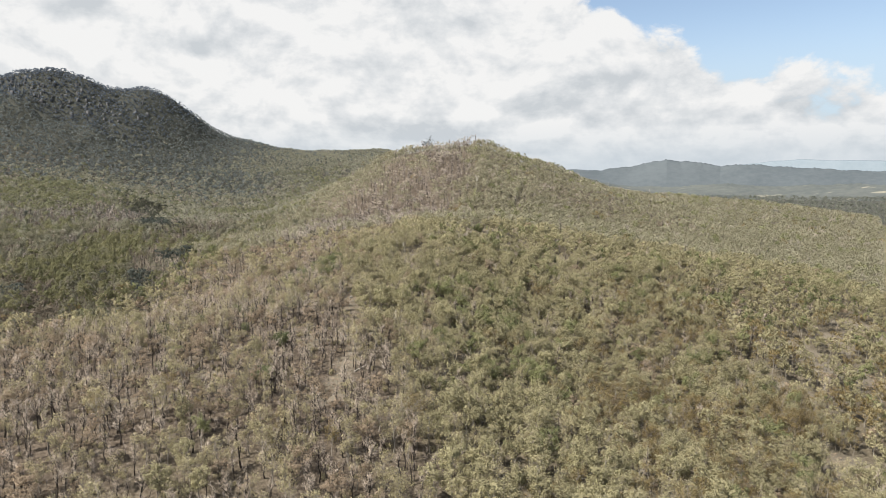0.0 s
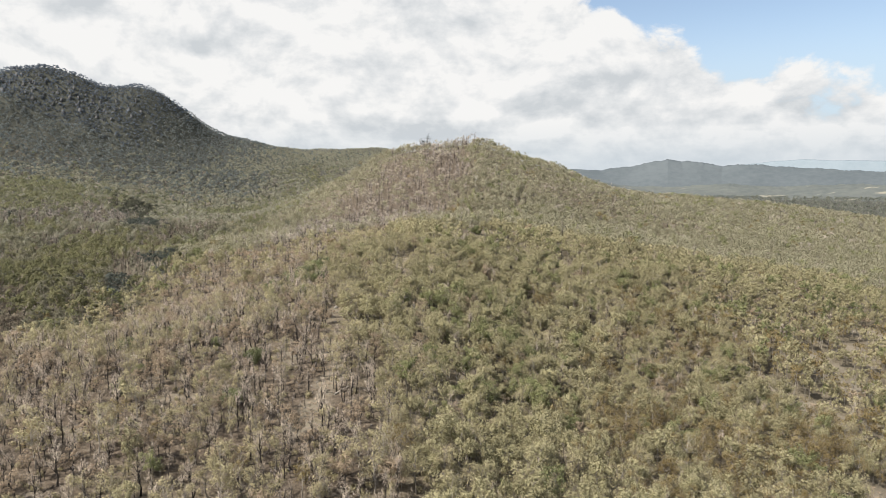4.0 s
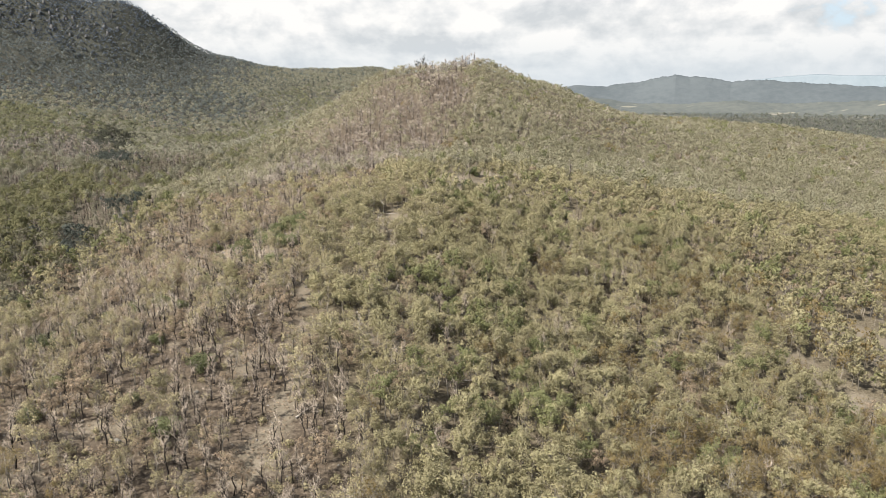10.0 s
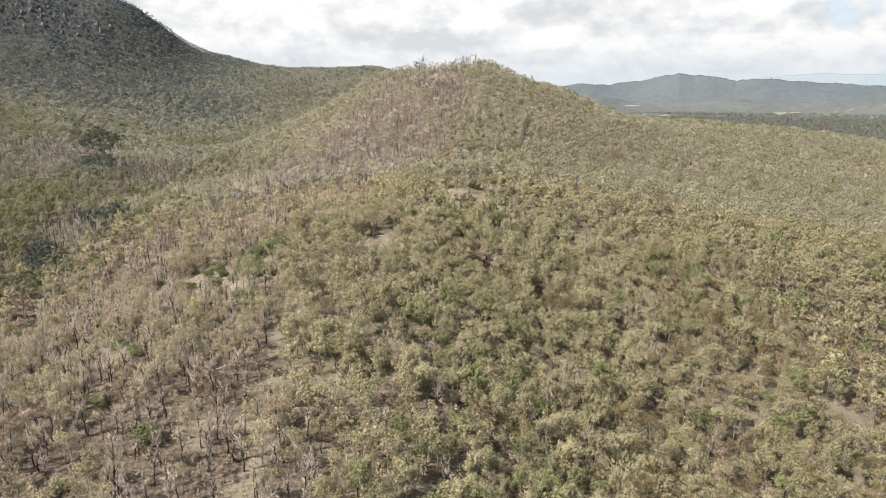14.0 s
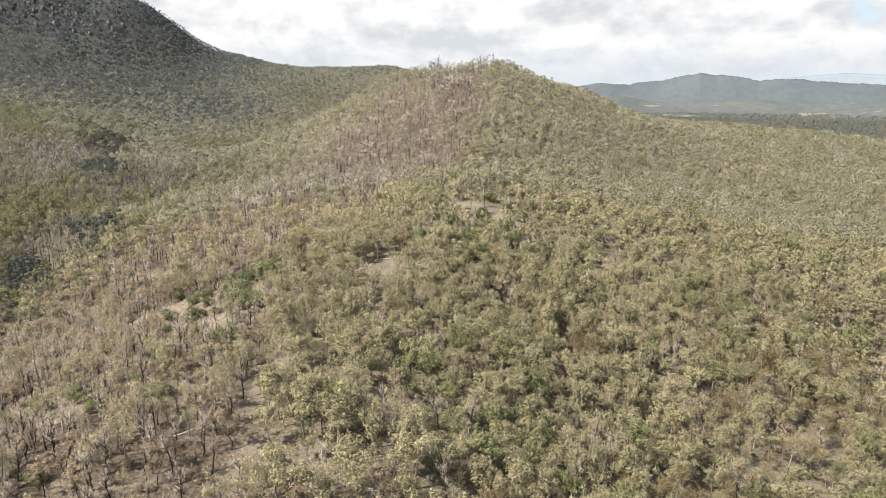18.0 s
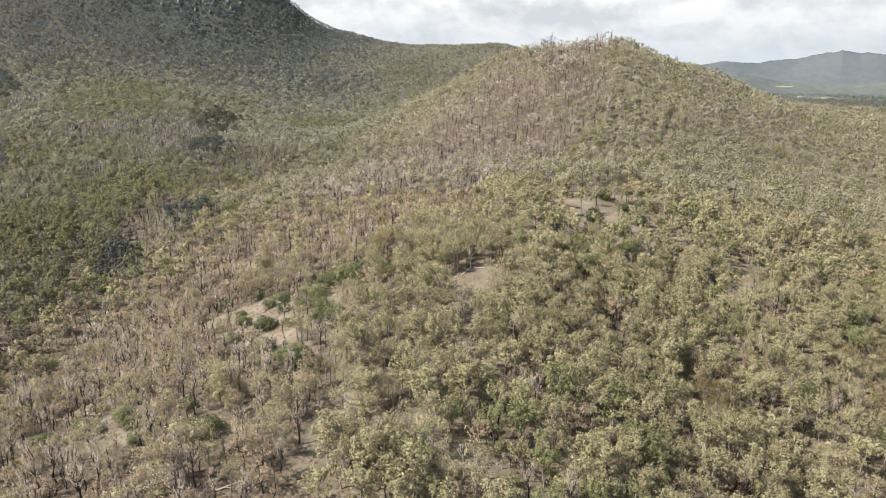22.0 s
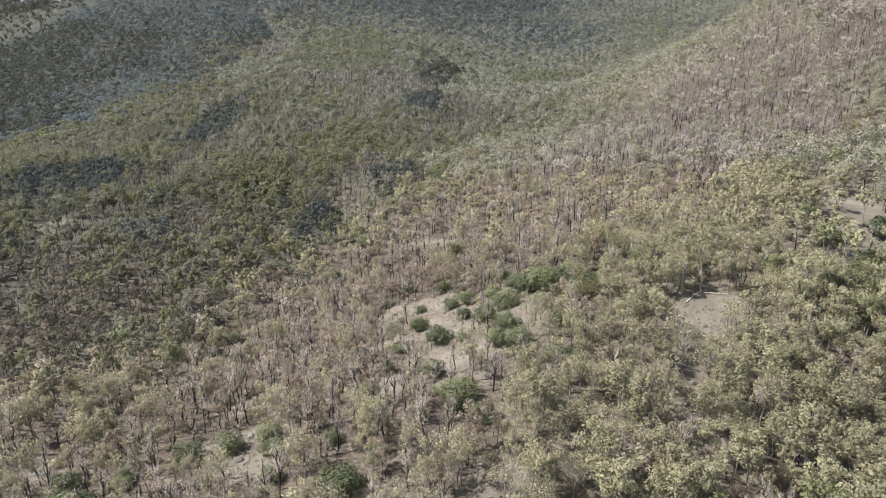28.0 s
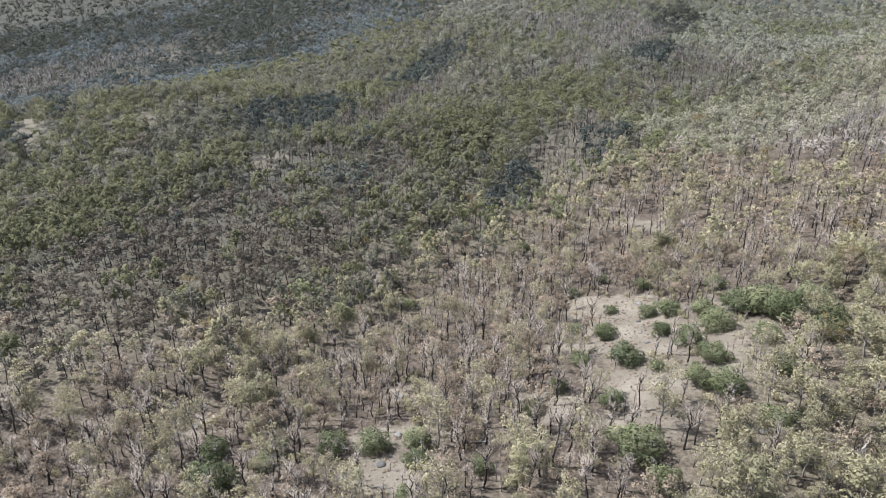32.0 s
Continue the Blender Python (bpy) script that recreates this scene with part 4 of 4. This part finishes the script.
# ---- the bushes, stags, logs and stones that stand out ----
def green_bushes():
    rng = np.random.default_rng(77)
    kinds = [bush(rng, 3.6, 1900, 0.19) for k in range(5)]
    things = [tree_thing("bush", pair, (GREY_BARK, BUSH_LEAF), "round dark green bush on pale open soil", "bush", "green bushes", ("stem", "foliage")) for pair in kinds]
    for k, (x, y, s) in enumerate(BUSHES):
        ob = things[k] if k < len(things) else copy_thing(things[k % len(things)], Matrix.Identity(4))
        ob.matrix_basis = pose(x, y, float(height(x, y)) - 0.1, 0, 0, float(rng.uniform(0, 360)))
        s *= 1.05
        ob.scale = (s, s, s * rng.uniform(0.7, 0.95))
    # low scrub between the trees, past counting
    x, y, r = scatter(78, -160, 140, 150, 430, 4.2)
    own = np.flatnonzero((r.random(len(x)) < 0.16 + 0.22 * burnt(x, y) + 0.25 * step(lattice(x / 21, y / 21, 91), 0.1, 0.7)) & (openness(x, y) < 0.6) & in_view(x, y))
    dead = [bare_tree(rng, 3.6, 9, 7, 12, 3, 0.16, 1.3) for k in range(5)]
    ash = np.flatnonzero((r.random(len(x)) < 0.22 + 0.66 * burnt(x, y)) & (openness(x, y) < 0.75) & in_view(x, y))
    joined("dead_scrub", dead, x[ash] + 1.7, y[ash] - 1.3, r, (DARK_BARK, ASH_HAZE_TWIG), 0.6, 1.4, "low leafless grey scrub on the burnt slope", "scrub")
    low = [bush(rng, 2.4, 130, 0.30) for k in range(4)]
    joined("scrub", low, x[own], y[own], r, (GREY_BARK, GREY_LEAF), 0.4, 1.1, "low grey-green scrub under the trees", "scrub")


def tussocks():
    """Dry grass tufts and chips of stone on the open ground."""
    rng = np.random.default_rng(55)
    grass, stone = [], []
    for k in range(5):
        tuft = Shape()
        for j in range(9):
            d = rng.normal(size=3) * (0.32, 0.32, 0.1) + (0, 0, 0.42)
            spike(tuft, np.array([rng.uniform(-0.12, 0.12), rng.uniform(-0.12, 0.12), 0.05]), d, 0.07)
        grass.append((tuft.rounded(),))
        chip = rng.normal(size=(6, 3)) * 0.05 + np.array([(1, 0, 0), (0, 1, 0), (-1, 0, 0), (0, -1, 0), (0, 0, 0.7), (0, 0, -0.4)]) * 0.3
        rock = Shape()
        rock.add(chip, [(0, 1, 4), (1, 2, 4), (2, 3, 4), (3, 0, 4), (1, 0, 5), (2, 1, 5), (3, 2, 5), (0, 3, 5)])
        stone.append((rock.rounded(),))
    x, y, r = scatter(56, -165, 140, 190, 440, 1.25)
    dice, free, fire = r.random(len(x)), openness(x, y), burnt(x, y)
    own = np.flatnonzero((dice < 0.6 * step(free, 0.1, 0.5) + 0.10 * fire) & in_view(x, y))
    joined("grass_tussocks", grass, x[own], y[own], r, (DRY_LEAF,), 0.6, 1.5, "dry straw-coloured grass tussocks on open soil", "grass")
    own = np.flatnonzero((dice > 0.5) & (dice < 0.5 + 0.10 * step(free, 0.1, 0.5) + 0.02 * fire))
    joined("stones", stone, x[own], y[own], r, (ROCK,), 0.6, 2.0, "scattered pale grey stones on open soil", "stones")


def pale_trees():
    """Dead bleached trees that stand out of the wood."""
    rng = np.random.default_rng(91)
    things = [tree_thing("dead_tree", bare_tree(rng, 11, 7, 9, 0, 5), (PALE_BARK, PALE_BARK), "tall dead bleached gum tree with bare branches", "tree", "dead pale trees", ("trunk", "crown")) for k in range(4)]
    spots = [(-28, 403, 1.0), (-23.5, 406, 0.85), (-32, 350, 0.9), (-30, 404.5, 0.8), (37.5, 740, 1.7), (86, 395, 1.0), (72, 352, 0.9), (25, 305, 0.8),
             (-9, 298, 0.9), (98, 372, 0.9), (-20, 272, 0.85), (67, 826, 1.5), (-33, 425, 1.0), (130, 420, 1.0), (-12, 322, 0.8), (46, 330, 0.8)]
    for k, (x, y, s) in enumerate(spots):
        ob = things[k] if k < len(things) else copy_thing(things[k % len(things)], Matrix.Identity(4))
        ob.matrix_basis = pose(x, y, float(height(x, y)) - 0.2, 0, 0, float(rng.uniform(0, 360)))
        ob.scale = (s, s, s)


def fallen_logs():
    rng = np.random.default_rng(17)
    for x, y, turn, s in ((-164, 300, 20, 1.0), (-25, 401, 75, 0.9), (-30, 234.5, 60, 1.0), (-22, 239, 100, 0.8), (-20, 406, 15, 0.7), (-55, 282, 40, 0.7), (-110, 262, 150, 0.8), (-88, 318, 30, 0.7), (118, 318, 80, 0.8), (14, 262, 25, 0.7)):
        root = tagged(new("fallen_log"), "bleached fallen tree trunk lying on dry ground", "log", "fallen logs")
        trunk = Shape()
        pieces = [("trunk", trunk)]
        length = 7 * s
        line = stem_line(rng, np.array([-length / 2, 0, 0.22]), np.array([length / 2, 0.3, 0.2]), 6, 0.12)
        tube(trunk, line, np.linspace(0.26, 0.09, 6) * s, 6)
        for k in range(4):
            p = line[2 + k % 4]
            q = p + np.array([rng.uniform(0.8, 2.2), rng.choice((-1, 1)) * rng.uniform(0.6, 1.9), rng.uniform(0.2, 1.2)]) * s
            limb = Shape()
            tube(limb, stem_line(rng, p, q, 3, 0.1), np.array([0.11, 0.07, 0.03]) * s, 4)
            pieces.append(("branch", limb))
        for name, shape in pieces:
            ob = new(name, mesh_of(name, *shape.arrays(), [PALE_BARK]))
            ob.parent = root
        slope = math.degrees(math.atan((float(height(x + math.cos(radians(turn)) * 3, y + math.sin(radians(turn)) * 3)) - float(height(x - math.cos(radians(turn)) * 3, y - math.sin(radians(turn)) * 3))) / 6))
        root.matrix_basis = pose(x, y, float(height(x, y)), 0, 0, turn) @ pose(0, 0, 0, 0, -slope, 0)


def boulder(rng, size):
    bm = bmesh.new()
    bmesh.ops.create_icosphere(bm, subdivisions=2, radius=size)
    off = rng.uniform(0, 50)
    for v in bm.verts:
        n = noise.noise(v.co / size * 0.9 + Vector((off, off, off)))
        v.co *= 1 + 0.45 * n
        v.co.z *= 0.6
    me = bpy.data.meshes.new("boulder")
    bm.to_mesh(me)
    bm.free()
    me.materials.append(ROCK)
    return me


def stones():
    rng = np.random.default_rng(23)
    meshes = [boulder(rng, 1.0) for k in range(6)]
    spots = [(-85, 372, 0.8), (-95, 384, 0.7), (-103, 397, 0.9), (-90, 377, 0.5), (-79, 381, 0.6), (-48, 352, 1.1), (-98, 300, 1.0), (-104, 309, 0.9), (-43, 306, 0.9), (-66, 228, 1.1),
             (-72, 219, 0.9), (-60, 240, 0.6), (-120, 322, 0.8), (-142, 280, 1.0), (-38, 318, 0.7), (-17, 362, 0.8), (-12, 355, 0.9), (-41, 290, 0.5), (-39, 262, 0.6), (-100, 296, 0.6)]
    for k, (x, y, s) in enumerate(spots):
        ob = tagged(new("boulder", meshes[k % 6]), "rounded grey boulder half sunk in pale soil", "boulder", "boulders")
        ob.matrix_basis = pose(x, y, float(height(x, y)) + 0.1 * s, 0, 0, float(rng.uniform(0, 360)))
        ob.scale = (s, s * rng.uniform(0.7, 1.3), s)
    # rock faces under the mountain's top: leaning slabs in broken tiers
    cliff = Shape()
    for k in range(130):
        x = rng.uniform(-900, -610)
        y = np.interp(x, [-900, -780, -690, -610], [1368, 1374, 1396, 1412]) + rng.normal() * 14
        z, w = float(height(x, y)), rng.uniform(0.9, 2.4)
        a = rng.normal(size=(8, 3)) * 0.2 + np.array([(sx, sy * (0.9 if sz < 0 else 0.5), sz) for sz in (-0.9, 1) for sy in (-1, 1) for sx in (-1, 1)])
        v = a * (w * rng.uniform(0.6, 1.6), 2.2, w * rng.uniform(0.8, 2.0)) + (x, y, z + rng.uniform(-1, 3.5))
        cliff.add(v, [(0, 1, 5), (0, 5, 4), (1, 3, 7), (1, 7, 5), (3, 2, 6), (3, 6, 7), (2, 0, 4), (2, 4, 6), (4, 5, 7), (4, 7, 6)])
    ob = new("rock_face", mesh_of("rock_face", *cliff.arrays(), [CLIFF]))
    tagged(ob, "grey broken rock faces on the mountain side", "rock", kind="stuff")


def far_range(name, reach, depth, turns, rises, foot, mat, label, ripple, seed=5, treetops=5.0):
    """A range of far hills: a crest over the compass, with a front and a back slope. turns in degrees to the right of ahead."""
    def surface(a, out):
        top = np.interp(a, turns, rises)
        r = reach + out * depth
        x, y = r * np.sin(np.radians(a)), r * np.cos(np.radians(a))
        part = np.interp(out, [-1, -0.55, -0.22, 0, 0.5, 1], [0, 0.32, 0.74, 1, 0.3, 0])
        h = foot + (top - foot) * part + ripple * part * (lattice(x / 150, y / 150, seed) + 0.8 * lattice(x / 60, y / 60, seed + 1))
        # spurs and gullies, and the rounded tops of the trees
        h = h + 16 * part * (1 - part) * (lattice(x / 190, y / 120, seed + 3) + 0.6 * lattice(x / 75, y / 75, seed + 4))
        h = h + treetops * np.exp(-((out / 0.05) ** 2)) * (np.abs(lattice(x / 17, y / 34, seed + 6)) + 0.5 * np.abs(lattice(x / 7, y / 30, seed + 7)))
        return x, y, h

    lo, hi = max(turns[0], -12), min(turns[-1], 46)
    a = np.concatenate([np.arange(turns[0], lo, 0.5), np.linspace(lo, hi, 1500), np.arange(hi + 0.5, turns[-1] + 0.1, 0.5)])
    rows = np.linspace(-1, 1, 41)
    verts = np.concatenate([np.stack(surface(a, np.full(len(a), out)), 1) for out in rows])
    n = len(a)
    i = (np.arange(len(rows) - 1)[:, None] * n + np.arange(n - 1)).ravel()
    me = mesh_of(name, verts, np.stack([i, i + 1, i + n + 1, i + n], 1), [mat])
    me.polygons.foreach_set("use_smooth", np.ones(len(me.polygons), bool))
    tagged(new(name, me), label, "hills", kind="structure")


def distance():
    far_range("backdrop_hills", 4200, 420, [-75, -30, 0, 8, 11.5, 13.5, 15.5, 17, 18.5, 19.6, 21, 22.5, 24.5, 27, 29, 31.5, 34, 38, 60], [104, 104, 112, 120, 140, 138, 154, 172, 200, 184, 180, 152, 164, 148, 136, 126, 112, 106, 100], -14, HAZY_HILL, "distant wooded hills, blue-grey haze painted into their colour", 5, 5)
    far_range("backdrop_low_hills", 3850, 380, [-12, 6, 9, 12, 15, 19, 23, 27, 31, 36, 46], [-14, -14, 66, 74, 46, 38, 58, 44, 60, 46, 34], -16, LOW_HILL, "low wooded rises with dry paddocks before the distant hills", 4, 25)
    far_range("backdrop_range", 4750, 200, [-60, 18, 24, 28, 32, 36, 50, 80], [60, 60, 175, 200, 190, 176, 140, 110], -14, HAZY_RANGE, "mountain range on the horizon, pale blue haze painted into its colour", 3, 15, 0.0)
    # dry paddock with a few roofs on the flat
    rng = np.random.default_rng(3)
    ring = [(1990 + 250 * math.cos(t) * (1 + 0.12 * math.sin(3 * t)), 3380 + 85 * math.sin(t) * (1 + 0.1 * math.cos(2 * t))) for t in np.linspace(0, 2 * math.pi, 40)[:-1]]
    v = [(1990, 3380, float(height(1990, 3380)) + 0.8)] + [(x, y, float(height(x, y)) + 0.8) for x, y in ring]
    f = [(0, 1 + k, 1 + (k + 1) % len(ring)) for k in range(len(ring))]
    tagged(new("paddock", mesh_of("paddock", v, f, [FIELD])), "dry straw-coloured paddock on the distant flat", "paddock", kind="structure")
    for x, y, w in ((1900, 3390, 16), (2010, 3370, 14), (1760, 3330, 18), (2120, 3410, 16), (1700, 3500, 14), (1840, 3440, 13)):
        root = tagged(new("shed"), "small pale-roofed farm building on the flat", "building", "farm buildings")
        z = float(height(x, y))
        wall, roof = Shape(), Shape()
        c = [(-w, -5), (w, -5), (w, 5), (-w, 5)]
        wall.add([(a, b, 0) for a, b in c] + [(a, b, 4) for a, b in c], [(0, 1, 5), (0, 5, 4), (1, 2, 6), (1, 6, 5), (2, 3, 7), (2, 7, 6), (3, 0, 4), (3, 4, 7)])
        roof.add([(-w - 0.6, -5.8, 3.8), (w + 0.6, -5.8, 3.8), (w + 0.6, 0, 6.6), (-w - 0.6, 0, 6.6), (-w - 0.6, 5.8, 3.8), (w + 0.6, 5.8, 3.8)], [(0, 1, 2), (0, 2, 3), (3, 2, 5), (3, 5, 4)])
        for name, shape, m in (("wall", wall, ROCK), ("roof", roof, ROOF)):
            ob = new(name, mesh_of(name, *shape.arrays(), [m]))
            ob.parent = root
        root.matrix_basis = pose(x, y, z, 0, 0, float(rng.uniform(-30, 30)))


def ridge_trees():
    """Two tall thin trees that break the skyline."""
    rng = np.random.default_rng(14)
    for x, y, h in ((-19, 985, 21), (-27, 988, 15)):
        root = tree_thing("ridge_tree", leafy_tree(rng, h, 8, 260, 0.5, 5, 0.2, 40), (DARK_BARK, HILL_LEAF), "tall thin tree standing above the ridge line", "tree", "ridge trees")
        root.matrix_basis = pose(x, y, float(height(x, y)) - 0.2)


ridge_trees()
green_bushes()
tussocks()
pale_trees()
fallen_logs()
stones()
distance()
